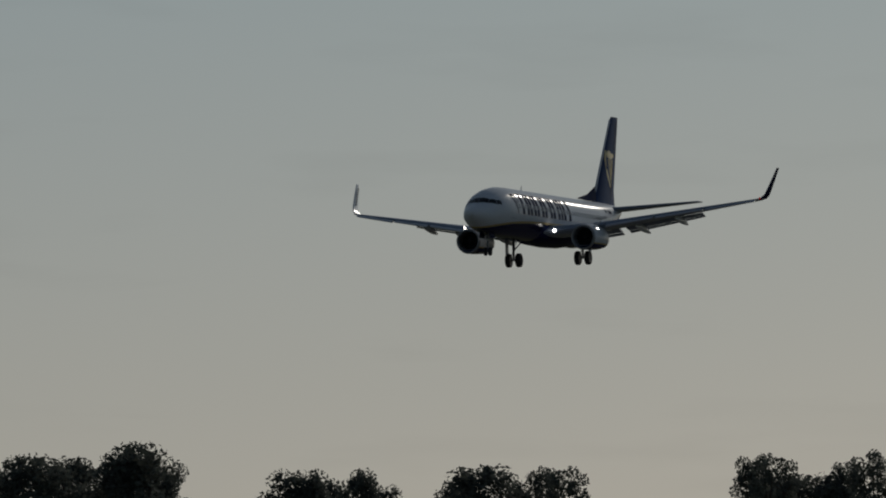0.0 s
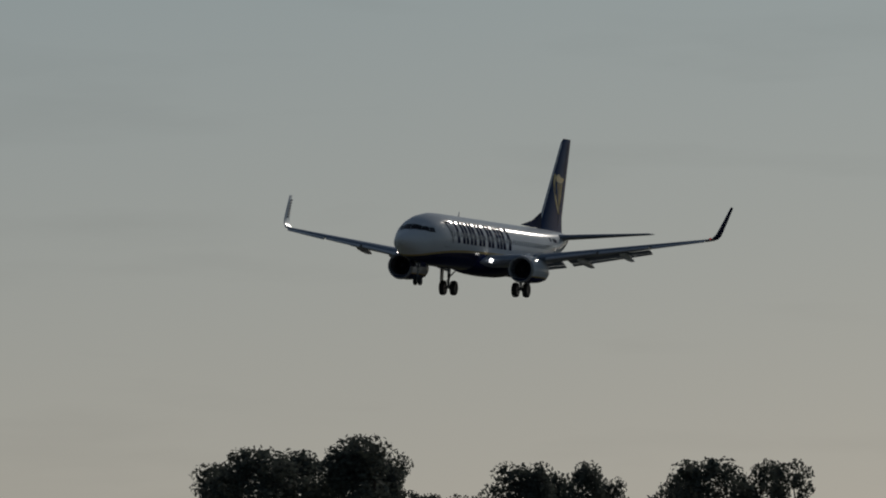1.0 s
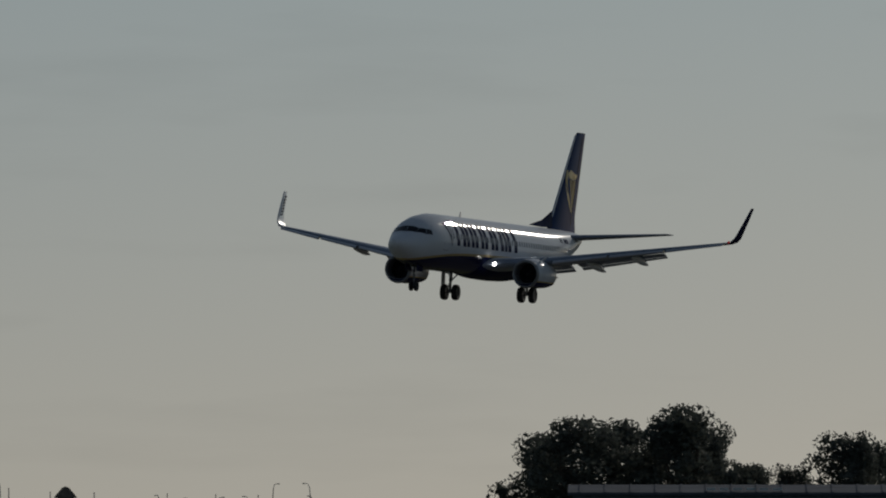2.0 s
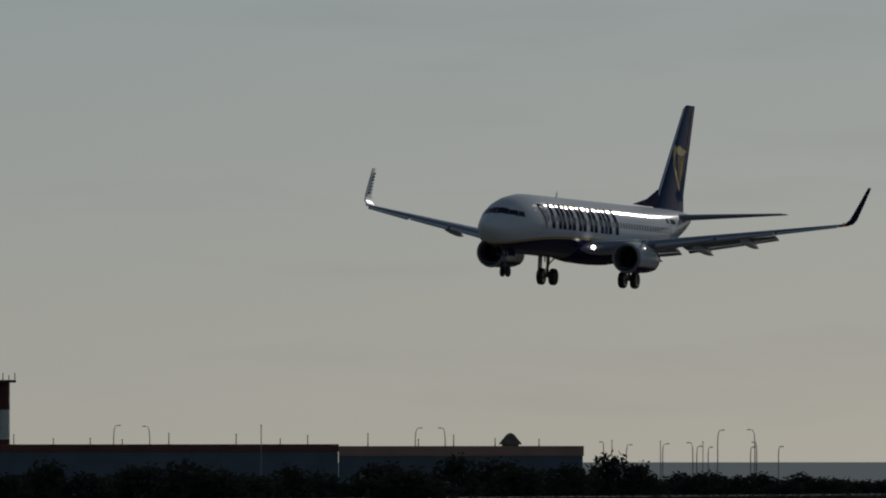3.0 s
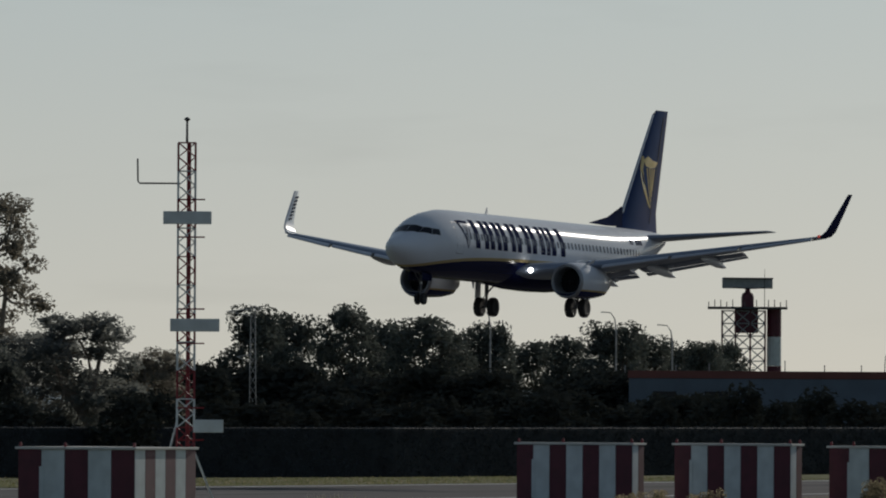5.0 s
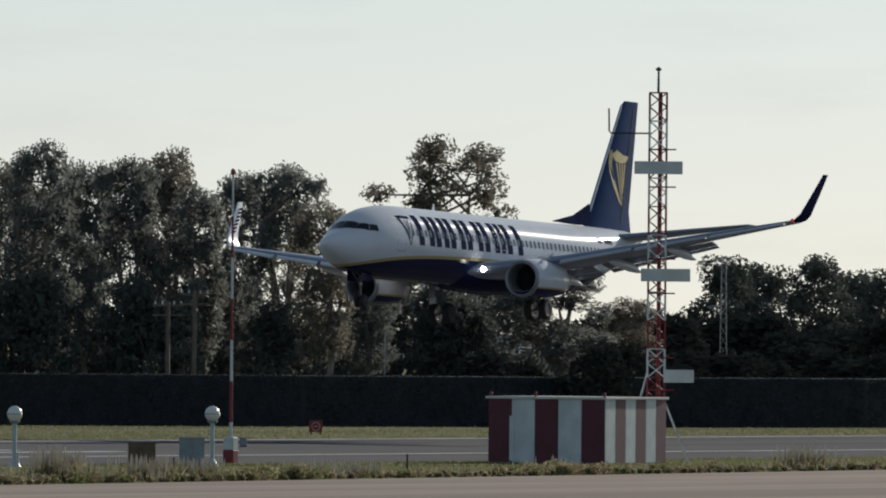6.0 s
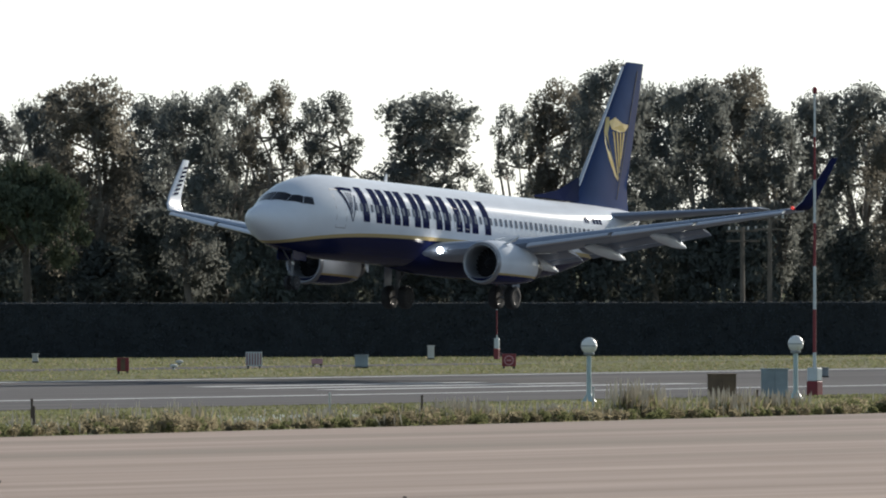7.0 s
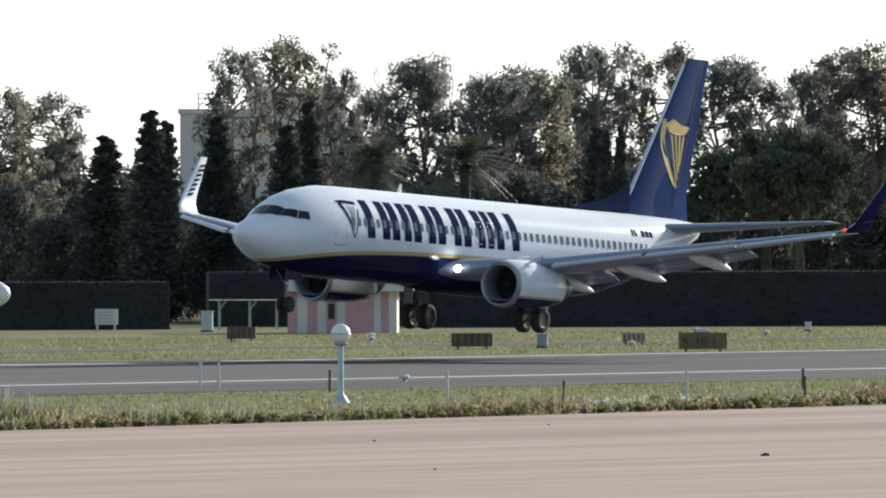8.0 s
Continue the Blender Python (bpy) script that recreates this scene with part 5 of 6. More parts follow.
    tagged(raw("white_flowers", verts, faces, M["petal"]), "scattered small white flowers in the grass", "flowers", kind="stuff")


weed_clumps()


# ---- airfield equipment ----
def striped_hut(at, width, length, height, label, stripes=5, side_stripes=6, legs=True):
    """A boxy shelter with painted red and white panels; origin at the corner nearest the apron. Width runs along +y, length along +x."""
    t = thing("equipment_hut", at, label, "shelter", "striped equipment huts")
    bm = bmesh.new()
    box(bm, 0.03, 0.03, 0, length - 0.03, width - 0.03, height - 0.05)
    part("core", bm, M["hut_white"], t)
    for k in range(stripes):
        bm = bmesh.new()
        w = width / stripes
        box(bm, -0.02, k * w + 0.01, 0.04, 0.03, (k + 1) * w - 0.01, height - 0.06, 0.008)
        part("panel", bm, M["hut_red"] if k % 2 == 0 else M["hut_white"], t)
    for k in range(side_stripes):
        bm = bmesh.new()
        w = length / side_stripes
        box(bm, k * w + 0.01, -0.02, 0.04, (k + 1) * w - 0.01, 0.03, height - 0.06, 0.008)
        part("panel", bm, M["hut_red"] if k % 2 else M["hut_white"], t)
    bm = bmesh.new()
    box(bm, -0.12, -0.12, height - 0.06, length + 0.12, width + 0.12, height + 0.06, 0.02)
    part("flat_roof", bm, M["plaster"], t, "thin pale flat roof")
    for x, y in ((0.05, 0.05), (0.05, width - 0.1), (0.05, width * 0.6), (length - 0.1, 0.05)):
        bm = bmesh.new()
        lathe(bm, [(0.07, 0), (0.075, 0.1), (0.05, 0.2), (0.01, 0.22)], "z", (x, y, height + 0.06), 10)
        part("warning_lamp", bm, M["red"], t, "small red warning lamp")
    bm = bmesh.new()
    w = width / stripes
    box(bm, -0.045, width - w * 1.12, 0.1, -0.022, width - w * 0.92, height * 0.72, 0.004)
    part("door_frame", bm, M["hut_white"], t)
    return t


striped_hut((630.6, 297.6, 0), 5.95, 6.6, 3.02, "large red and white striped shelter beside the runway")
striped_hut((726.9, 314.3, 0), 6.6, 1.5, 2.95, "red and white striped equipment shelter on the grass", 7, 2)
striped_hut((730.4, 306.8, 0), 6.6, 1.5, 2.95, "red and white striped equipment shelter on the grass", 7, 2)
striped_hut((733.5, 302.5, 0), 3.4, 1.8, 2.85, "small pale and red equipment shelter on the grass", 3, 3)


def glide_mast():
    t = thing("antenna_mast", (639.5, 299.2, 0, 0, 0, -64), "red and white lattice antenna mast with white panels", "antenna mast")
    h, w = 17.25, 0.40
    seg = 13
    for k in range(seg):
        bm = bmesh.new()
        z0, z1 = h * k / seg, h * (k + 1) / seg
        cs = [(-w, -w), (w, -w), (w, w), (-w, w)]
        for x, y in cs:
            tube(bm, [(x, y, z0), (x, y, z1)], 0.05, 6)
        for (a, b), (c, d) in zip(cs, cs[1:] + cs[:1]):
            for q in range(2):
                za, zb = z0 + (z1 - z0) * q / 2, z0 + (z1 - z0) * (q + 1) / 2
                tube(bm, [(a, b, za), (c, d, zb)], 0.028, 5)
                tube(bm, [(c, d, za), (a, b, zb)], 0.028, 5)
            tube(bm, [(a, b, z1), (c, d, z1)], 0.03, 5)
        part("lattice_section", bm, M["red"] if k % 2 == 0 else M["hut_white"], t)
    bm = bmesh.new()
    tube(bm, [(0.1, 0, 0), (0.1, 0, h)], 0.10, 8)
    part("cable_duct", bm, M["red"], t)
    bm = bmesh.new()
    tube(bm, [(0, 0, h), (0, 0, h + 1.0)], [0.06, 0.05], 8)
    lathe(bm, [(0.05, 0), (0.14, 0.06), (0.14, 0.12), (0.03, 0.2)], "z", (0, 0, h + 1.0), 12)
    part("top_lamp", bm, M["dark_metal"], t)
    for z, x0, x1 in ((13.75, -1.1, 1.15), (8.75, -0.75, 1.55), (4.05, 0.35, 1.75)):
        bm = bmesh.new()
        box(bm, x0, -0.62, z - 0.3, x1, -0.42, z + 0.3, 0.03)
        part("antenna_panel", bm, M["hut_white"], t, "white rectangular antenna panel")
    for z in (14.6, 12.85, 9.5, 7.9, 4.9, 3.4):
        bm = bmesh.new()
        tube(bm, [(-0.4, -0.45, z), (0.85, -0.45, z)], 0.04, 6)
        part("bracket", bm, M["red"], t)
    bm = bmesh.new()
    tube(bm, [(-0.3, 0, 15.35), (-2.2, 0, 15.35), (-2.28, 0, 15.45), (-2.3, 0, 16.5)], 0.045, 6)
    part("side_arm", bm, M["dark_metal"], t, "side arm with an upright rod")
    bm = bmesh.new()
    tube(bm, [(0.4, 0.2, 2.9), (1.55, 0.2, 0)], 0.06, 6)
    tube(bm, [(-0.4, 0.2, 4.2), (-1.5, 0.4, 0)], 0.06, 6)
    part("stay", bm, M["hut_white"], t)
    return t


glide_mast()


def wind_mast(at, height, bands, r, label):
    """A slim pole in red and white bands on a red foot."""
    t = thing("marker_mast", at, label, "mast", "banded masts")
    for k in range(bands):
        bm = bmesh.new()
        z0, z1 = height * k / bands, height * (k + 1) / bands
        tube(bm, [(0, 0, z0), (0, 0, z1)], [r * (1 - 0.45 * k / bands), r * (1 - 0.45 * (k + 1) / bands)], 8)
        part("band", bm, M["hut_white"] if k % 2 == 0 else M["red"], t)
    bm = bmesh.new()
    f = r * 3.1
    box(bm, -f, -f, 0, f, f, 0.62, 0.03)
    part("foot", bm, M["red"], t, "red box foot")
    bm = bmesh.new()
    lathe(bm, [(0.04, 0), (r * 1.3, 0.05), (r * 1.3, 0.22), (0.04, 0.3)], "z", (0, 0, height), 10)
    part("top_lamp", bm, M["red"], t, "small red top lamp")
    bm = bmesh.new()
    box(bm, -f * 0.93, -f * 0.93, 0.62, f * 0.93, f * 0.93, 1.2, 0.04)
    part("collar", bm, M["hut_white"], t)
    return t


wind_mast((610.11, 306.57, 0), 13.0, 7, 0.085, "slim red and white banded mast in the grass")
wind_mast((788.86, 416.27, 0), 5.6, 4, 0.045, "short red and white mast before the hedge")


def globe_lamp(at, height, label):
    t = thing("approach_lamp", at, label, "airfield lamp", "globe lamps on posts")
    bm = bmesh.new()
    lathe(bm, [(0.33, 0), (0.26, 0.1), (0.12, 0.3), (0.10, 0.4), (0.10, height - 0.34), (0.16, height - 0.3)], "z", n=16)
    part("post", bm, M["pale_green"], t, "pale green post with a flared foot", smooth=True)
    bm = bmesh.new()
    bmesh.ops.create_uvsphere(bm, u_segments=24, v_segments=16, radius=0.33)
    bmesh.ops.scale(bm, vec=(1, 1, 1.05), verts=bm.verts)
    bmesh.ops.translate(bm, vec=(0, 0, height), verts=bm.verts)
    part("globe", bm, M["globe"], t, "round white globe", smooth=True)
    bm = bmesh.new()
    lathe(bm, [(0.17, 0), (0.23, 0.05), (0.23, 0.1), (0.17, 0.12)], "z", (0, 0, height - 0.40), 16)
    part("collar", bm, M["grey"], t)
    bm = bmesh.new()
    lathe(bm, [(0.335, -0.02), (0.345, 0), (0.335, 0.02)], "z", (0, 0, height), 24, caps=False)
    part("seam_ring", bm, M["grey"], t)
    return t


globe_lamp((581.0, 302.4, 0), 2.32, "white globe lamp on a pale green post in grass")
globe_lamp((597.2, 301.0, 0), 2.32, "white globe lamp on a pale green post in grass")
globe_lamp((474.6, 286.5, 0), 2.35, "white globe lamp on a pale green post in grass")


def cabinet(at, w, d, h, material, label, name="utility_cabinet"):
    """Front faces the apron."""
    t = thing(name, at, label, "cabinet", "utility cabinets")
    bm = bmesh.new()
    box(bm, -w / 2, -d / 2, 0.08, w / 2, d / 2, h - 0.05, 0.02)
    part("body", bm, material, t)
    bm = bmesh.new()
    box(bm, -w / 2 - 0.04, -d / 2 - 0.04, h - 0.05, w / 2 + 0.04, d / 2 + 0.04, h, 0.01)
    part("lid", bm, material, t)
    bm = bmesh.new()
    box(bm, -w / 2 - 0.03, -d / 2 - 0.03, 0, w / 2 + 0.03, d / 2 + 0.03, 0.08)
    part("plinth", bm, M["stone"], t)
    for s in (-1, 1):
        bm = bmesh.new()
        box(bm, s * w / 4 - w * 0.22, -d / 2 - 0.02, 0.16, s * w / 4 + w * 0.22, -d / 2, h - 0.12, 0.006)
        part("door", bm, material, t)
    return t


cabinet((604.6, 308.25, 0, 0, 0, -62), 1.22, 0.7, 0.98, M["brown"], "rusty brown metal cabinet in the weeds")
cabinet((597.1, 301.95, 0, 0, 0, -62), 1.12, 0.8, 1.28, M["cabinet_grey"], "pale grey-green metal cabinet in the weeds")
cabinet((690, 346, 0, 0, 0, -62), 0.34, 0.3, 0.5, M["grey"], "small grey box at the runway side")
cabinet((728.5, 392.5, 0, 0, 0, -62), 0.7, 0.5, 0.72, M["cabinet_grey"], "small grey-green cabinet on the far grass")
cabinet((753.5, 426.4, 0, 0, 0, -62), 0.32, 0.3, 0.52, M["plaster"], "small pale box before the hedge")
cabinet((659.3, 387.6, 0, 0, 0, -62), 0.5, 0.4, 0.68, M["cabinet_grey"], "small grey-green cabinet on the far grass")
cabinet((786, 419, 0, 0, 0, -62), 0.38, 0.38, 0.8, M["plaster"], "small white equipment post before the hedge")
cabinet((738.3, 455.5, 0, 0, 0, -62), 0.62, 0.45, 1.15, M["pale_green"], "pale cabinet beside the control cabin")


def lettering(text, size, parent, at, material, label):
    c = bpy.data.curves.new("lettering", "FONT")
    c.body, c.size, c.extrude = text, size, 0.004
    c.align_x, c.align_y = "CENTER", "CENTER"
    tmp = new("lettering_outline", c)
    me = bpy.data.meshes.new_from_object(tmp.evaluated_get(bpy.context.evaluated_depsgraph_get()))
    bpy.data.objects.remove(tmp)
    me.materials.append(material)
    ob = new("lettering", me)
    ob.parent = parent
    ob.matrix_basis = at
    return tagged(ob, label)


def sign(at, w, h, face, label, text="", bars=0, ring_mark=False, lamp=False):
    """A low board on two stubs, its face towards the apron."""
    t = thing("taxiway_sign", at, label, "airfield sign", "airfield signs")
    bm = bmesh.new()
    box(bm, -w / 2, -0.12, 0.14, w / 2, 0.12, h, 0.02)
    part("board", bm, face, t)
    for s in (-1, 1):
        bm = bmesh.new()
        box(bm, s * w * 0.35 - 0.05, -0.06, 0, s * w * 0.35 + 0.05, 0.06, 0.14)
        part("stub", bm, M["dark_metal"], t)
    if text:
        lettering(text, h * 0.5, t, pose(0.15, -0.128, h * 0.55, 90), M["black"], "black sign lettering")
        bm = bmesh.new()
        loft(bm, [[Vector((-w * 0.36 + a, y, h * 0.55 + b)) for a, b in ((-0.12, 0.14), (0.06, 0.14), (0.0, 0.06), (0.12, -0.1), (0.07, -0.14), (-0.05, 0.02), (-0.12, -0.04))] for y in (-0.128, -0.122)])
        part("arrow", bm, M["black"], t)
    for k in range(bars):
        bm = bmesh.new()
        x = -w / 2 + w * (k + 0.5) / bars
        box(bm, x - w / bars * 0.18, -0.15, 0.2, x + w / bars * 0.18, -0.122, h - 0.06, 0.005)
        part("rib", bm, M["brown"] if face is not M["hut_white"] else M["red"], t)
    if ring_mark:
        bm = bmesh.new()
        rings = [[Vector((r * math.cos(a), y, h * 0.57 + r * math.sin(a))) for a in (math.tau * j / 24 for j in range(24))] for r, y in ((0.26, -0.121), (0.26, -0.13), (0.2, -0.13), (0.2, -0.121))]
        loft(bm, rings, caps=False)
        box(bm, -0.12, -0.13, h * 0.57 - 0.04, 0.12, -0.121, h * 0.57 + 0.04)
        part("ring_mark", bm, M["pink"], t, "faded pale ring mark")
    if lamp:
        bm = bmesh.new()
        box(bm, -0.32, -0.1, h, 0.32, 0.1, h + 0.16, 0.05)
        part("lamp_box", bm, M["plaster"], t, "pale lamp box on top")
    return t


FACE = -61
sign((643.1, 369.4, 0, 0, 0, FACE), 2.25, 0.92, M["sign_yellow"], "ochre taxiway sign with an arrow and black lettering", "HS-3", lamp=True)
sign((651.4, 386.8, 0, 0, 0, FACE), 1.95, 0.78, M["sign_dark"], "dark brown ribbed back of a taxiway sign", bars=6)
sign((686.8, 421.5, 0, 0, 0, FACE), 1.45, 0.72, M["sign_dark"], "dark brown ribbed back of a taxiway sign", bars=5)
sign((729, 384, 0, 0, 0, FACE), 0.74, 0.80, M["red"], "square dark red sign with a ring mark", ring_mark=True)
sign((776, 384.5, 0, 0, 0, FACE), 0.74, 0.80, M["red"], "square dark red sign with a ring mark", ring_mark=True)
sign((691.5, 386.2, 0, 0, 0, FACE), 0.62, 0.82, M["red"], "narrow dark red sign on the far grass", bars=1)
sign((724, 396.5, 0, 0, 0, FACE), 0.86, 0.88, M["hut_white"], "small white and red striped board on the far grass", bars=6)
sign((675.4, 391.9, 0, 0, 0, FACE), 1.15, 0.62, M["pink"], "faded reddish ribbed sign on the far grass", bars=5)
sign((737.6, 400.1, 0, 0, 0, FACE), 0.6, 0.42, M["pink"], "low faded red board on the far grass")


def runway_lamp(at, label="small pale runway lamp dome in the grass"):
    t = thing("runway_lamp", at, label, "airfield lamp", "runway lamps")
    bm = bmesh.new()
    lathe(bm, [(0.10, 0), (0.08, 0.06), (0.08, 0.12)], "z", n=10)
    part("stem", bm, M["grey"], t)
    bm = bmesh.new()
    lathe(bm, [(0.19, 0.12), (0.22, 0.16), (0.2, 0.23), (0.11, 0.28), (0.02, 0.29)], "z", n=14)
    part("dome", bm, M["plaster"], t, smooth=True)
    return t


LAMP_ROOT = runway_lamp((668.6, 388.1, 0))
for x, y in ((685.8, 398.2), (705.7, 425.3), (687.7, 414.4), (728.7, 414.9), (742.1, 411), (717.5, 397.7), (743.6, 427.8), (531.2, 318.1)):
    copy_thing(LAMP_ROOT, pose(x, y, 0))


def stake(at, h, material, label):
    t = thing("marker_stake", at, label, "stake", "marker stakes")
    bm = bmesh.new()
    tube(bm, [(0, 0, 0), (0.01, 0, h)], [0.055, 0.045], 8)
    part("post", bm, material, t)
    bm = bmesh.new()
    lathe(bm, [(0.06, 0), (0.065, 0.03), (0.02, 0.08)], "z", (0.01, 0, h), 8)
    part("cap", bm, material, t)
    return t


for x, y in ((473.4, 277.0), (488.9, 276.5), (499.8, 302.3), (511.5, 289.4), (530, 283), (556, 282), (582, 284)):
    stake((x, y, 0), 0.75, M["sign_dark"], "short dark marker stake in the near grass")
for x, y in ((482.8, 287.2), (485.6, 279.3), (505.0, 311.0), (505.3, 310.4), (519, 281), (544, 283)):
    stake((x, y, 0), 0.95, M["plaster"], "short pale marker stake in the near grass")


def stone(at, r, seed):
    rng = random.Random(seed)
    bm = bmesh.new()
    bmesh.ops.create_icosphere(bm, subdivisions=2, radius=r)
    for v in bm.verts:
        v.co *= rng.uniform(0.8, 1.15)
        v.co.z = max(-r * 0.2, v.co.z * 0.55)
    ob = part("stone", bm, M["stone"])
    ob.matrix_basis = pose(*at)
    return tagged(ob, "dark clod lying on the pale apron", "stone", "clods on the apron")


for i, (x, y, r) in enumerate(((382.6, 217.4, 0.13), (366, 196, 0.06), (470, 232, 0.09), (360, 214, 0.05), (400, 240, 0.05), (430, 252, 0.05), (492, 240, 0.07))):
    stone((x, y, 0.03), r, i)


# ---- control cabin beyond the runway ----
def control_cabin():
    t = thing("control_cabin", (735.9, 445.3, 0, 0, 0, FACE), "small pink and white striped control cabin with a glass upper room", "control cabin")
    w, d, h = 5.9, 4.6, 2.25
    bm = bmesh.new()
    box(bm, -w / 2 + 0.04, -d / 2 + 0.04, 0, w / 2 - 0.04, d / 2 - 0.04, h)
    part("lower_wall", bm, M["plaster"], t)
    x = -w / 2
    k = 0
    for wd in (0.52, 0.55, 0.55, 0.55, 0.95, 0.75, 0.8, 0.38, 0.42, 0.43):
        bm = bmesh.new()
        box(bm, x + 0.005, -d / 2, 0, x + wd - 0.005, -d / 2 + 0.05, h - 0.02, 0.006)
        part("painted_panel", bm, M["pink"] if k % 2 == 0 and k != 4 or k == 5 else M["plaster"], t)
        x += wd
        k += 1
    bm = bmesh.new()
    box(bm, -0.85, -d / 2 - 0.05, 0.05, -0.30, -d / 2, 1.75, 0.01)
    door = part("door", bm, M["pink"], t, "pink door with a window")
    bm = bmesh.new()
    box(bm, -0.75, -d / 2 - 0.06, 0.75, -0.40, -d / 2 - 0.04, 1.6)
    part("door_glass", bm, M["glass_dark"], door)
    bm = bmesh.new()
    box(bm, -w / 2 - 0.1, -d / 2 - 0.75, h, w / 2 + 0.75, d / 2 + 0.5, h + 0.16, 0.02)
    part("balcony_floor", bm, M["plaster"], t)
    for x0, x1, y0, y1 in ((-w / 2 - 0.1, w / 2 + 0.75, -d / 2 - 0.75, -d / 2 - 0.7), (w / 2 + 0.70, w / 2 + 0.75, -d / 2 - 0.7, d / 2)):
        bm = bmesh.new()
        box(bm, x0, y0, h + 0.16, x1, y1, h + 0.78, 0.01)
        part("balcony_panel", bm, M["plaster"], t)
    for k in range(4):
        bm = bmesh.new()
        xx = w / 2 + 0.05 + 0.2 * k
        box(bm, xx, -d / 2 - 0.77, h + 0.2, xx + 0.06, -d / 2 - 0.752, h + 0.74)
        part("rail_bar", bm, M["grey"], t)
    z0, z1 = h + 0.16, h + 1.95
    for k in range(7):
        a, b = -w / 2 + 0.1 + (w - 0.4) * k / 7, -w / 2 + 0.1 + (w - 0.4) * (k + 1) / 7
        bm = bmesh.new()
        out = 0.22
        loft(bm, [[Vector(p) for p in ((a + 0.04, -d / 2 + 0.2, z0 + 0.5), (b - 0.04, -d / 2 + 0.2, z0 + 0.5), (b - 0.04, -d / 2 + 0.2 - out, z1), (a + 0.04, -d / 2 + 0.2 - out, z1))],
                  [Vector(p) for p in ((a + 0.04, -d / 2 + 0.22, z0 + 0.5), (b - 0.04, -d / 2 + 0.22, z0 + 0.5), (b - 0.04, -d / 2 + 0.22 - out, z1), (a + 0.04, -d / 2 + 0.22 - out, z1))]])
        p = part("glass_pane", bm, M["pane"], t, "green-tinted window pane")
        p.visible_shadow = False
        bm = bmesh.new()
        tube(bm, [(a, -d / 2 + 0.2, z0), (a, -d / 2 + 0.2 - out, z1)], 0.035, 6)
        part("mullion", bm, M["pale_green"], t)
    for k in range(4):
        a, b = -d / 2 + 0.2 + (d - 0.5) * k / 4, -d / 2 + 0.2 + (d - 0.5) * (k + 1) / 4
        for s, xx in ((1, w / 2 - 0.3), (-1, -w / 2 + 0.1)):
            bm = bmesh.new()
            box(bm, xx, a + 0.04, z0 + 0.5, xx + 0.02, b - 0.04, z1)
            p = part("glass_pane", bm, M["pane"], t)
            p.visible_shadow = False
            bm = bmesh.new()
            tube(bm, [(xx, a, z0), (xx, a, z1)], 0.035, 6)
            part("mullion", bm, M["pale_green"], t)
    bm = bmesh.new()
    box(bm, -w / 2 + 0.06, -d / 2 + 0.16, z0, w / 2 - 0.26, d / 2 - 0.3, z0 + 0.5)
    part("sill_wall", bm, M["pale_green"], t)
    bm = bmesh.new()
    box(bm, -w / 2 - 0.05, -d / 2 - 0.18, z1, w / 2 - 0.1, d / 2, z1 + 0.2, 0.03)
    part("flat_roof", bm, M["plaster"], t, "pale flat roof")
    bm = bmesh.new()
    tube(bm, [(w / 2 + 0.65, -d / 2 - 0.6, h + 0.2), (w / 2 + 0.65, -d / 2 - 0.6, h + 2.4)], 0.035, 6)
    part("side_pole", bm, M["dark_metal"], t)
    return t


control_cabin()


def canopy_frame():
    t = thing("canopy_frame", (754.9, 463.0, 0, 0, 0, FACE), "thin open canopy frame on slim posts before the hedge", "canopy")
    bm = bmesh.new()
    box(bm, -2.3, -0.8, 1.62, 2.3, 0.8, 1.67, 0.01)
    part("canopy_roof", bm, M["plaster"], t, "thin pale canopy sheet")
    for x in (-1.7, 0.0, 1.5):
        for y in (-0.7, 0.7):
            bm = bmesh.new()
            tube(bm, [(x, y, 0), (x, y, 1.62)], 0.05, 6)
            tube(bm, [(x, y, 1.1), (x + 0.4, y, 1.62)], 0.035, 6)
            part("post", bm, M["grey"], t)
    return t


canopy_frame()


def notice_board():
    t = thing("notice_board", (731.0, 457.4, 0, 0, 0, FACE), "white blank board on two legs beside the hedge", "board")
    bm = bmesh.new()
    box(bm, -0.62, -0.05, 0.45, 0.62, 0.05, 1.3, 0.02)
    part("board", bm, M["plaster"], t)
    for x in (-0.5, 0.45):
        bm = bmesh.new()
        box(bm, x - 0.05, -0.04, 0, x + 0.05, 0.04, 0.5)
        part("leg", bm, M["plaster"], t)
    for k in range(4):
        bm = bmesh.new()
        box(bm, -0.5, -0.062, 0.58 + 0.17 * k, 0.45 - 0.12 * (k % 2), -0.052, 0.64 + 0.17 * k)
        part("text_bar", bm, M["grey"], t)
    return t


notice_board()


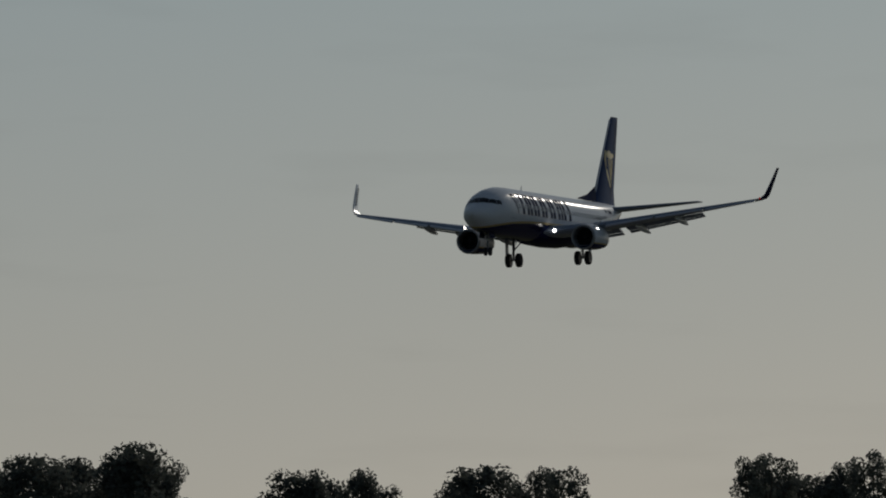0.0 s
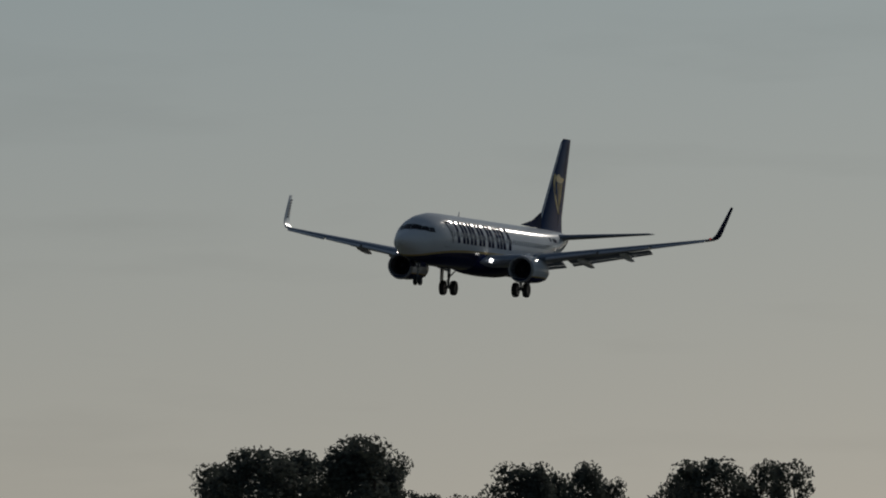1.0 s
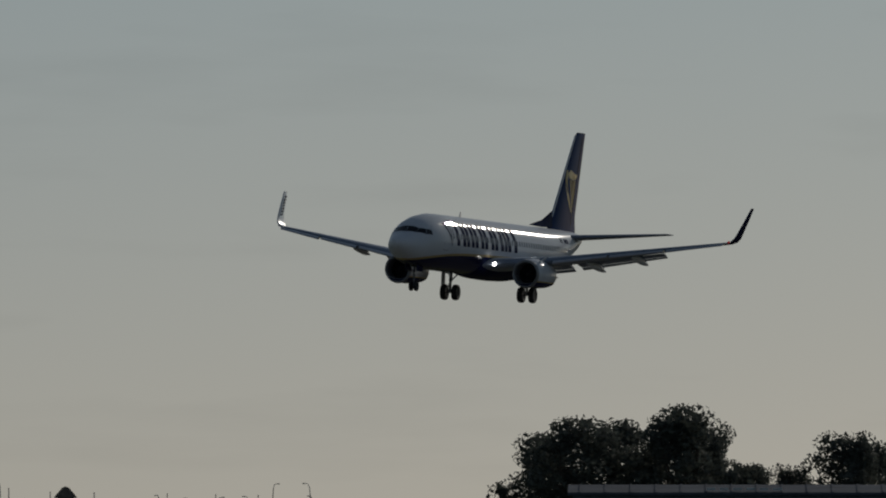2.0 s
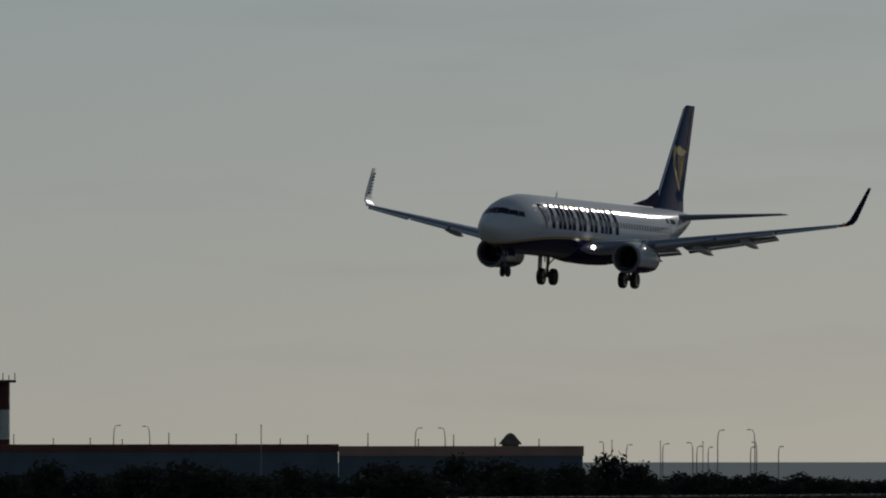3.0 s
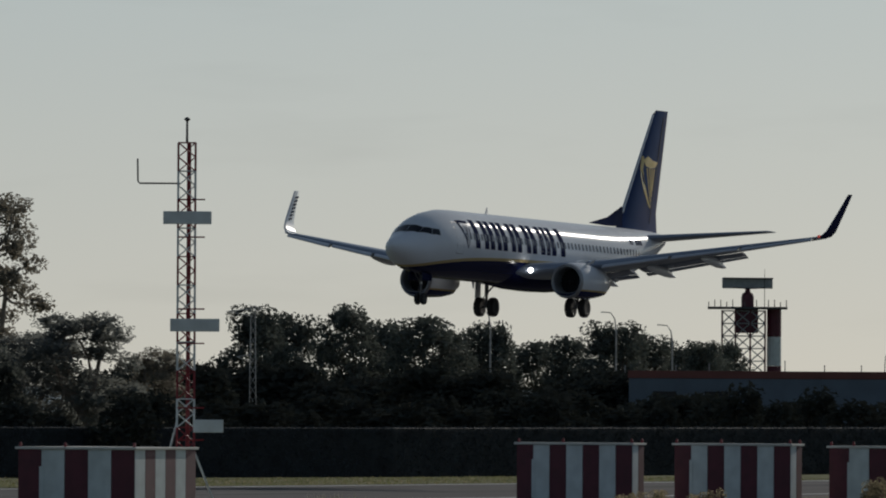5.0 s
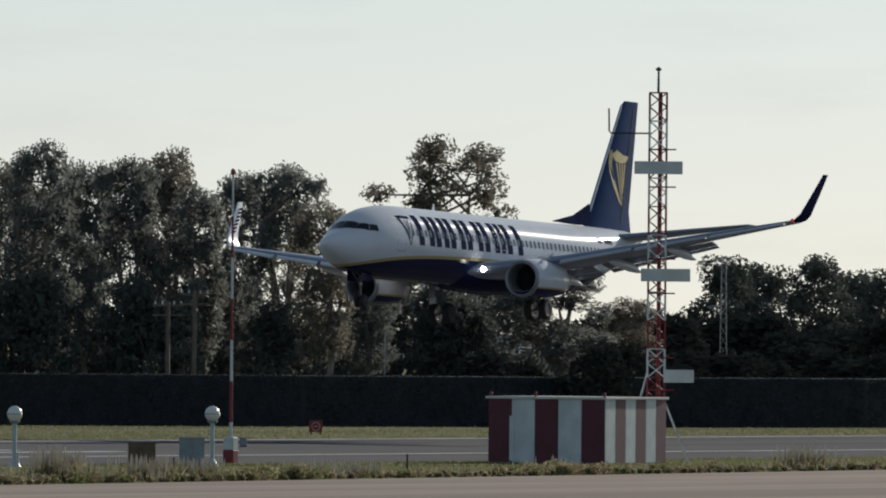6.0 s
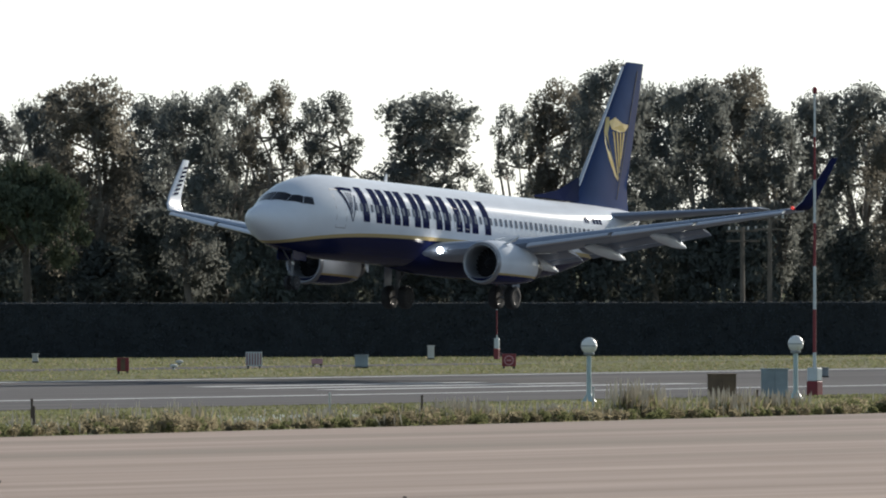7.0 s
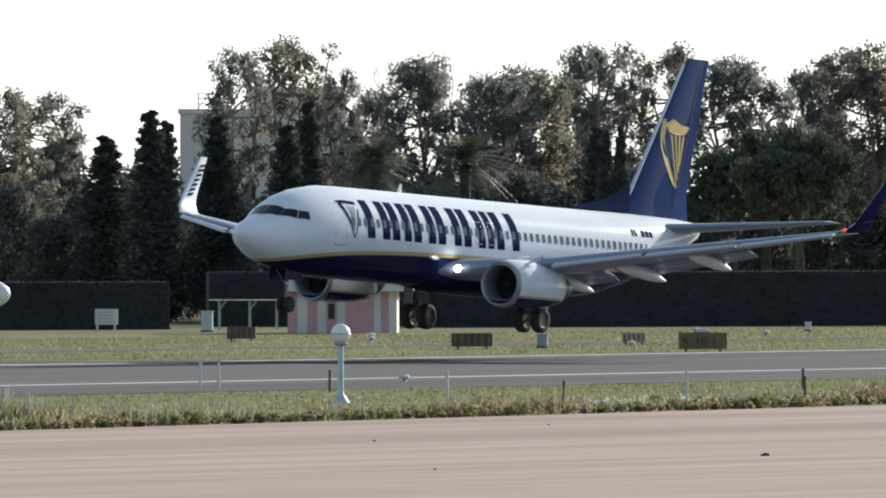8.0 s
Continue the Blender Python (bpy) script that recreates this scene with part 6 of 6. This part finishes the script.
def parked_jet():
    """A small white aircraft, only its nose in the open."""
    t = thing("parked_aircraft", (709.6, 449.9, 2.25, 0, 0, -59), "small white parked aircraft with a rounded nose", "airplane")
    bm = bmesh.new()
    lathe(bm, [(0.02, 0), (0.22, -0.06), (0.42, -0.2), (0.62, -0.5), (0.76, -1.0), (0.86, -1.8), (0.9, -3), (0.9, -8), (0.6, -11), (0.2, -13.5), (0.05, -14)], "x", n=28)
    part("fuselage", bm, M["white"], t, smooth=True)
    for s in (-1, 1):
        bm = bmesh.new()
        loft(bm, [[Vector((x, s * y, z)) for x, y, z in ((-5.2, 0.7, -0.62), (-7.4, 0.7, -0.62), (-7.4, 0.7, -0.50), (-5.2, 0.7, -0.46))],
                  [Vector((x, s * y, z)) for x, y, z in ((-6.4, 7.2, -0.3), (-7.4, 7.2, -0.3), (-7.4, 7.2, -0.26), (-6.4, 7.2, -0.24))]])
        part("wing", bm, M["white"], t)
        bm = bmesh.new()
        lathe(bm, [(0.3, -9.0), (0.38, -8.8), (0.4, -10), (0.28, -11)], "x", (0, s * 1.35, 0.45), 16)
        part("engine", bm, M["white"], t, smooth=True)
        bm = bmesh.new()
        lathe(bm, [(0.1, -0.1), (0.3, -0.1), (0.33, 0), (0.3, 0.1), (0.1, 0.1)], "y", (-7, s * 1.6, -1.92), 16)
        tube(bm, [(-7, s * 1.6, -1.9), (-7, s * 1.4, -0.5)], 0.07, 8)
        part("main_gear", bm, M["rubber"], t)
    bm = bmesh.new()
    lathe(bm, [(0.1, -0.1), (0.27, -0.1), (0.3, 0), (0.27, 0.1), (0.1, 0.1)], "y", (-2.2, 0, -1.95), 16)
    tube(bm, [(-2.2, 0, -1.9), (-2.2, 0, -0.7)], 0.06, 8)
    part("nose_gear", bm, M["rubber"], t)
    bm = bmesh.new()
    loft(bm, [[Vector((x, y, 0.6)) for x, y in ((-10.5, 0), (-11.5, 0.1), (-13.6, 0), (-11.5, -0.1))], [Vector((x, y, 3.0)) for x, y in ((-12.6, 0), (-13.2, 0.06), (-14.3, 0), (-13.2, -0.06))]])
    part("tail_fin", bm, M["white"], t)
    return t


parked_jet()


def utility_pole(at, h, label):
    t = thing("utility_pole", at, label, "utility pole", "utility poles")
    bm = bmesh.new()
    tube(bm, [(0, 0, 0), (0, 0, h)], [0.17, 0.12], 8)
    part("post", bm, M["wood"], t)
    for z in (h - 0.3, h - 0.9):
        bm = bmesh.new()
        box(bm, -0.95, -0.06, z, 0.95, 0.06, z + 0.12, 0.01)
        part("crossarm", bm, M["wood"], t)
    for x in (-0.8, -0.35, 0.35, 0.8):
        bm = bmesh.new()
        lathe(bm, [(0.05, 0), (0.08, 0.06), (0.05, 0.12), (0.07, 0.18), (0.02, 0.22)], "z", (x, 0, h - 0.18), 8)
        part("insulator", bm, M["plaster"], t)
    return t


utility_pole((*polar(63.18, 939), 0, 0, 0, FACE), 8.3, "weathered wooden pole with crossarms behind the hedge")
utility_pole((*polar(63.08, 941), 0, 0, 0, FACE), 7.6, "weathered wooden pole with crossarms behind the hedge")


def thin_post(at, h, label):
    t = thing("thin_post", at, label, "post", "thin posts")
    bm = bmesh.new()
    tube(bm, [(0, 0, 0), (0, 0, h)], [0.06, 0.04], 6)
    part("post", bm, M["pole"], t)
    bm = bmesh.new()
    lathe(bm, [(0.07, 0), (0.08, 0.05), (0.02, 0.12)], "z", (0, 0, h), 8)
    part("cap", bm, M["pole"], t)


thin_post((839, 411, 0), 5.7, "thin pale post standing at the hedge")


# ---- far side: radar tower, long store, lamps, pavilion, flats, cars ----
def radar_tower():
    bear = 67.05
    x, y = polar(bear, 2150)
    t = thing("radar_tower", (x, y, 0, 0, 0, -bear), "dark lattice radar tower with a red and white side shaft", "radar tower")
    top = 16.6
    cs = [(-3.6, -2.2), (-1.7, -2.2), (0.4, -2.2), (2.5, -2.2), (2.5, 2.2), (0.4, 2.2), (-1.7, 2.2), (-3.6, 2.2)]
    for a in cs:
        bm = bmesh.new()
        tube(bm, [(*a, 0), (*a, top - 0.5)], 0.14, 6)
        part("lattice_leg", bm, M["hut_red"], t)
    for (a, b), (c, d) in zip(cs, cs[1:] + cs[:1]):
        bm = bmesh.new()
        for k in range(9):
            z0, z1 = 1.78 * k, 1.78 * (k + 1)
            tube(bm, [(a, b, z0), (c, d, z1)], 0.085, 5)
            tube(bm, [(c, d, z0), (a, b, z1)], 0.085, 5)
            tube(bm, [(a, b, z1), (c, d, z1)], 0.08, 5)
        part("lattice_brace", bm, M["grey"], t)
    bm = bmesh.new()
    box(bm, -5.65, -2.9, top - 0.35, 5.65, 2.9, top, 0.03)
    part("platform", bm, M["dark_metal"], t)
    for k in range(14):
        px = -5.5 + 11.0 * k / 13
        if abs(px) < 2.4 and k % 2:
            continue
        bm = bmesh.new()
        tube(bm, [(px, -2.8, top), (px, -2.8, top + (1.0 if k % 3 else 0.7))], 0.07, 5)
        part("rail_post", bm, M["dark_metal"], t)
    bm = bmesh.new()
    box(bm, -1.85, -1.9, top - 3.7, 1.5, 1.9, top - 0.35, 0.05)
    part("equipment_room", bm, M["hut_red"], t, "dark red box room under the platform")
    for k, col in enumerate(("hut_white", "hut_red", "hut_white", "hut_red")):
        bm = bmesh.new()
        lathe(bm, [(1.02, 4.12 * k), (1.02, 4.12 * k + 4.11)], "z", (3.78, 0, 0), 16)
        part("shaft_section", bm, M[col], t)
    bm = bmesh.new()
    lathe(bm, [(0.9, top), (0.9, top + 1.4), (0.75, top + 1.9), (0.4, top + 2.1), (0.35, top + 2.6)], "z", n=16)
    part("turntable", bm, M["hut_red"], t, "dark red antenna pedestal", smooth=True)
    ant = new("radar_antenna")
    ant.parent = t
    ant.matrix_basis = pose(0, 0, top + 2.6)
    tagged(ant, "wide flat pale rotating radar antenna")
    bm = bmesh.new()
    box(bm, -4.0, -0.25, 0.0, 4.0, 0.05, 1.55, 0.05)
    part("array", bm, M["grey"], ant)
    for k in range(12):
        bm = bmesh.new()
        px = -3.85 + 0.7 * k
        box(bm, px - 0.05, -0.31, 0.1, px + 0.05, -0.25, 1.5)
        part("array_rib", bm, M["hut_white"], ant)
    bm = bmesh.new()
    box(bm, -3.9, 0.05, 1.35, 3.9, 0.45, 1.5, 0.02)
    tube(bm, [(-2.5, 0.2, 0.1), (0, 0.8, 0.0), (2.5, 0.2, 0.1)], 0.09, 6)
    part("back_frame", bm, M["dark_metal"], ant)
    bm = bmesh.new()
    tube(bm, [(2.4, 1.2, top), (2.4, 1.2, top + 5.4)], [0.06, 0.03], 6)
    part("lightning_rod", bm, M["dark_metal"], t)
    return ant


ANTENNA = radar_tower()


def long_store():
    """A long low store: blue-grey walls under a brick-red band, a paler end."""
    (xa, ya), (xb, yb) = (1285, 556), (1302, 515)
    yaw = math.degrees(math.atan2(yb - ya, xb - xa))
    t = thing("warehouse", (xa, ya, 0, 0, 0, yaw), "long low warehouse with blue-grey cladding under a brick-red band", "warehouse")
    ln = math.hypot(xb - xa, yb - ya)
    bm = bmesh.new()
    box(bm, 0, 0, 0, ln, 18, 6.4)
    part("wall", bm, M["cladding"], t)
    bm = bmesh.new()
    box(bm, -0.1, -0.1, 6.4, ln + 0.05, 18.1, 7.1, 0.03)
    part("roof_band", bm, M["brick"], t, "brick-red roof band")
    for k in range(14):
        bm = bmesh.new()
        x = ln * (k + 0.5) / 14
        box(bm, x - 0.05, -0.06, 0, x + 0.05, 0.0, 6.4)
        part("cladding_rib", bm, M["cladding"], t)
    for x in (2.2, 7.0):
        bm = bmesh.new()
        box(bm, x, -0.08, 3.2, x + 2.2, -0.01, 5.2)
        part("window", bm, M["glass_dark"], t)
    t2 = thing("warehouse", (xb, yb, 0, 0, 0, math.degrees(math.atan2(494 - 515, 1310 - 1302))), "lower grey warehouse with a salmon-coloured parapet", "warehouse")
    bm = bmesh.new()
    box(bm, 0.05, 0, 0, 22.6, 16, 6.0)
    part("wall", bm, M["cladding"], t2)
    bm = bmesh.new()
    box(bm, 0.05, -0.1, 6.0, 22.7, 16.1, 6.92, 0.03)
    part("parapet", bm, M["pink_wall"], t2, "salmon parapet band")
    for k in range(5):
        bm = bmesh.new()
        box(bm, 2 + 4 * k, -0.06, 1.2, 4.6 + 4 * k, 0.0, 4.4)
        part("loading_door", bm, M["grey"], t2)
    rng = random.Random(4)
    for k in range(16):
        f = (k + rng.uniform(0.1, 0.9)) / 16
        x, y = xa + (1310 - xa) * f, ya + (494 - ya) * f
        thin_post((x + 3, y + 3, 6.9), rng.uniform(0.5, 1.2), "thin roof mast on the warehouse")


long_store()
thin_post((1253, 503, 0), 8.7, "tall thin pole before the warehouse")


def low_shed():
    t = thing("shed", (1133, 390.4, 0, 0, 0, -71.5), "long shed with a pale blue-grey sheet roof under trees", "shed")
    bm = bmesh.new()
    box(bm, 0, 0, 0, 46, 12, 7.2)
    part("wall", bm, M["cladding"], t)
    bm = bmesh.new()
    loft(bm, [[Vector((x, y, z)) for y, z in ((-0.6, 7.2), (-0.6, 7.42), (6, 8.05), (12.6, 7.42), (12.6, 7.2))] for x in (-0.4, 46.4)])
    part("roof", bm, M["roof"], t, "shallow pale sheet roof")
    for k in range(23):
        bm = bmesh.new()
        loft(bm, [[Vector((2 * k + 0.5 + a, y, z + b)) for a, b in ((0, 0), (0.12, 0), (0.12, 0.06), (0, 0.06))] for y, z in ((-0.6, 7.42), (6, 8.05))])
        part("roof_rib", bm, M["roof"], t)
    for k in range(6):
        bm = bmesh.new()
        box(bm, 10.6 + 1.05 * k, -0.3, 7.6, 11.3 + 1.05 * k, 0.2, 7.78, 0.02)
        part("skylight", bm, M["hut_white"], t, "small bright roof light")


low_shed()


def street_lamp(at, h, arm, label, r=0.075):
    t = thing("street_lamp", at, label, "street lamp", "street lamps")
    bm = bmesh.new()
    tube(bm, [(0, 0, 0), (0, 0, h * 0.86), (-arm * 0.12, 0, h * 0.95), (-arm * 0.45, 0, h * 0.995), (-arm, 0, h)], [r * 1.3, r, r * 0.85, r * 0.7, r * 0.6], 8)
    part("post", bm, M["pole"], t, smooth=True)
    bm = bmesh.new()
    box(bm, -arm - 0.32, -0.12, h - 0.05, -arm + 0.03, 0.12, h + 0.05, 0.03)
    part("lamp_head", bm, M["grey"], t)
    return t


for x, y, h in ((1325.5, 588, 12.9), (1330.4, 577, 12.7), (1332.4, 572, 11.5)):
    street_lamp((x, y, 0, 0, 0, -66), h, 1.15, "tall curved street lamp among far trees")
for x, y, h, flip in ((1479, 610.5, 9.2, 180), (1480.5, 607, 9.1, 0), (1491, 581, 8.9, 180), (1492, 578, 8.9, 0)):
    street_lamp((x, y, 0, 0, 0, -68 + flip), h, 0.45, "curved lamp post in a distant car park", 0.05)
for x, y, h, arm, flip in ((1464.6, 537.3, 8.6, 0.4, 180), (1465.9, 533.7, 8.65, 0.5, 0), (1461.3, 546.1, 7.1, 0.3, 180), (1462.6, 542.6, 7.2, 0.4, 180),
                           (1460.5, 548.3, 7.4, 0.15, 0), (1463.7, 539.7, 7.3, 0.3, 0), (1463.8, 539.3, 6.95, 0.3, 180), (1464.2, 538.2, 6.85, 0.2, 180),
                           (1465.7, 534.1, 6.85, 0.2, 180), (1465.9, 533.5, 7.35, 0.2, 0), (1466.7, 531.4, 6.9, 0.2, 180)):
    street_lamp((x, y, 0, 0, 0, -68 + flip), h, arm, "slim lamp post in a distant car park", 0.05)
for x, y, h in ((1464.0, 538.7, 7.35), (1460.8, 547.5, 7.5), (1462.5, 542.8, 7.4)):
    thin_post((x, y, 0), h, "thin bare pole in a distant car park")


def lattice_pole():
    x, y = polar(65.18, 1400)
    t = thing("lattice_pole", (x, y, 0, 0, 0, -65), "slim steel lattice pole with short crossarms above far trees", "utility pole")
    top, w = 12.9, 0.34
    cs = [(-w, -w), (w, -w), (w, w), (-w, w)]
    for a in cs:
        bm = bmesh.new()
        tube(bm, [(*a, 0), (a[0] * 0.6, a[1] * 0.6, top)], 0.05, 5)
        part("leg", bm, M["pole"], t)
    bm = bmesh.new()
    for k in range(14):
        z0, z1 = top * k / 14, top * (k + 1) / 14
        for (a, b), (c, d) in zip(cs, cs[1:] + cs[:1]):
            f0, f1 = 1 - 0.4 * k / 14, 1 - 0.4 * (k + 1) / 14
            tube(bm, [(a * f0, b * f0, z0), (c * f1, d * f1, z1)], 0.03, 4)
    part("brace", bm, M["pole"], t)
    for z, out in ((12.6, -2.3), (12.85, 0.7), (8.4, -1.5)):
        bm = bmesh.new()
        tube(bm, [(0, 0, z), (out, 0, z - 0.25)], 0.06, 5)
        tube(bm, [(0, 0, z - 0.7), (out, 0, z - 0.25)], 0.04, 5)
        part("crossarm", bm, M["pole"], t)


lattice_pole()


def pavilion():
    x, y = polar(69.07, 1700)
    t = thing("pavilion", (x, y, 0, 0, 0, -69), "small dark pavilion with a pyramid roof", "pavilion")
    bm = bmesh.new()
    box(bm, -0.95, -0.95, 0, 0.95, 0.95, 7.3)
    part("wall", bm, M["wood"], t)
    bm = bmesh.new()
    loft(bm, [[Vector((s * a, s * b, z)) for a, b in ((-1, -1), (1, -1), (1, 1), (-1, 1))] for s, z in ((1.3, 7.2), (1.2, 7.4), (0.4, 8.35), (0.05, 8.5))])
    part("roof", bm, M["wood"], t, "dark pyramid roof")


pavilion()


def flats():
    t = thing("apartment_building", (1307.8, 812.1, 0, 0, 0, -59), "rose-grey apartment building rising behind the trees", "building")
    bm = bmesh.new()
    box(bm, 0, 0, 0, 16.4, 12, 16.4)
    part("wall", bm, M["flat_wall"], t)
    bm = bmesh.new()
    box(bm, -0.2, -0.2, 16.4, 16.6, 12.2, 16.9, 0.03)
    part("roof", bm, M["flat_wall"], t, "flat roof with a parapet")
    for s in range(5):
        for k in range(5):
            bm = bmesh.new()
            box(bm, 3.6 + 2.6 * k, -0.05, 1.6 + 3.1 * s, 4.9 + 2.6 * k, 0.02, 3.2 + 3.1 * s)
            w = part("window", bm, M["glass_dark"], t)
            bm = bmesh.new()
            box(bm, 3.5 + 2.6 * k, -0.16, 1.48 + 3.1 * s, 5.0 + 2.6 * k, 0.0, 1.6 + 3.1 * s)
            part("sill", bm, M["plaster"], w)
    bm = bmesh.new()
    for a in ((1.8, 1), (3.6, 1), (1.8, 2.4), (3.6, 2.4)):
        tube(bm, [(*a, 16.9), (*a, 18.4)], 0.07, 5)
    for z in (17.4, 17.95, 18.4):
        tube(bm, [(1.7, 1, z), (3.7, 1, z)], 0.05, 5)
        tube(bm, [(1.7, 2.4, z), (3.7, 2.4, z)], 0.05, 5)
    tube(bm, [(1.8, 1, 16.9), (2.7, 1, 18.4), (3.6, 1, 16.9)], 0.05, 5)
    part("roof_tank_frame", bm, M["grey"], t, "pale frame on the roof")
    bm = bmesh.new()
    box(bm, 6.8, 3, 16.9, 16.2, 11, 18.8)
    part("top_storey", bm, M["flat_wall"], t)
    bm = bmesh.new()
    box(bm, 6.6, 2.8, 18.8, 16.4, 11.2, 19.05, 0.03)
    part("top_roof", bm, M["flat_wall"], t)
    for k in range(4):
        bm = bmesh.new()
        box(bm, 7.8 + 2.1 * k, 2.95, 17.3, 8.8 + 2.1 * k, 3.02, 18.4)
        part("window", bm, M["glass_dark"], t)
    bm = bmesh.new()
    box(bm, 15.4, 1.2, 16.9, 16.1, 1.9, 18.0, 0.03)
    part("chimney", bm, M["plaster"], t)


flats()


def car(at, material, label, tall=1.45):
    t = thing("car", at, label, "car", "parked cars")
    bm = bmesh.new()
    rings = []
    for x, zt, w in ((-2.1, 0.75, 0.72), (-1.95, 0.9, 0.82), (-0.9, 0.98, 0.86), (1.2, 1.0, 0.86), (2.0, 0.95, 0.82), (2.15, 0.7, 0.74)):
        rings.append([Vector((x, y, z)) for y, z in ((-w, 0.3), (w, 0.3), (w, zt - 0.15), (w * 0.92, zt), (-w * 0.92, zt), (-w, zt - 0.15))])
    loft(bm, rings)
    part("body", bm, material, t, smooth=True)
    bm = bmesh.new()
    loft(bm, [[Vector((x, s * w, z)) for x, s in ((x0, -1), (x1, -1), (x1, 1), (x0, 1))] for x0, x1, w, z in ((-1.1, 1.9, 0.8, 0.95), (-0.45, 1.45, 0.66, tall))])
    part("cabin", bm, M["glass_dark"], t)
    for x in (-1.35, 1.35):
        for s in (-1, 1):
            bm = bmesh.new()
            lathe(bm, [(0.12, -0.1), (0.3, -0.1), (0.32, 0), (0.3, 0.1), (0.12, 0.1)], "y", (x, s * 0.78, 0.32), 14)
            part("wheel", bm, M["rubber"], t)


for i, (b, r) in enumerate(((69.50, 1440), (69.66, 1450), (69.78, 1430), (69.95, 1445), (69.40, 1460))):
    x, y = polar(b, r)
    car((x, y, 0, 0, 0, 200 + 7 * i), M["car_dark"] if i % 2 else M["car_white"], "white parked car in the distance" if i % 2 == 0 else "dark parked car in the distance", 1.5 + 0.5 * (i % 3 == 1))

for root in (*DENSE_T, *SPARSE_T, *FAR_T, *FAR_S, *CYPRESS_T, *PALM_T, *PINE_T, *BARE_T, *SHRUB_T, *SHRUB_F):
    for ob in (*root.children_recursive, root):
        bpy.data.objects.remove(ob)

# ---- what moves ----
FLIGHT = [
    (0, pose(1162.98, 356.22, 31.59, -1.72, 1.54, -1.03)), (0.5, pose(1131.2, 357.1, 29.45, 0.1, 1.62, -0.91)), (1, pose(1095.56, 358.37, 27.56, 1.92, 1.70, -0.79)),
    (1.5, pose(1059.48, 358.21, 25.78, 2.76, 1.65, -0.64)), (2, pose(1020.72, 357.79, 23.87, 2.37, 1.52, -0.51)),
    (2.2, pose(1005.92, 357.68, 23.23, 2.38, 1.36, -0.28)), (3.3, pose(928.77, 357.16, 19.17, 2.84, 1.38, 0.05)),
    (3.5, pose(915.04, 357.17, 18.37, 3.31, 1.43, 0.08)), (4, pose(880.29, 357.74, 16.52, 3.91, 1.67, 0.06)),
    (4.5, pose(847.11, 357.67, 14.79, 2.68, 1.78, -0.16)), (4.7, pose(832.58, 357.17, 14.03, 1.89, 1.77, -0.43)),
    (5.8, pose(753.00, 355.70, 10.01, -2.73, 2.05, -0.71)), (6, pose(741.48, 356.75, 9.44, -2.66, 2.11, -0.70)),
    (6.3, pose(726.33, 358.81, 8.53, -2.47, 2.11, -0.78)), (6.5, pose(715.01, 360.04, 7.94, -2.20, 2.22, -0.87)),
    (6.7, pose(699.24, 359.25, 7.34, -1.59, 2.43, -1.06)), (7, pose(668.25, 354.87, 6.34, -0.04, 2.99, -0.88)),
    (7.2, pose(655.96, 355.75, 5.87, 0.21, 3.00, -1.14)), (7.5, pose(637.05, 355.94, 5.02, 1.26, 2.97, -0.88)),
    (7.8, pose(615.18, 356.25, 4.61, 1.46, 2.69, -0.74)), (8, pose(605.26, 358.72, 4.22, 1.46, 2.86, -0.78))]

def motions():
    walk(JET, FLIGHT)
    # the antenna turns at about 95 degrees a second, broadside at 3.4 s
    base = ANTENNA.matrix_basis.translation.copy()
    walk(ANTENNA, [(0.5 * k, pose(*base, 0, 0, -95.0 * (0.5 * k - 3.4))) for k in range(17)])


motions()
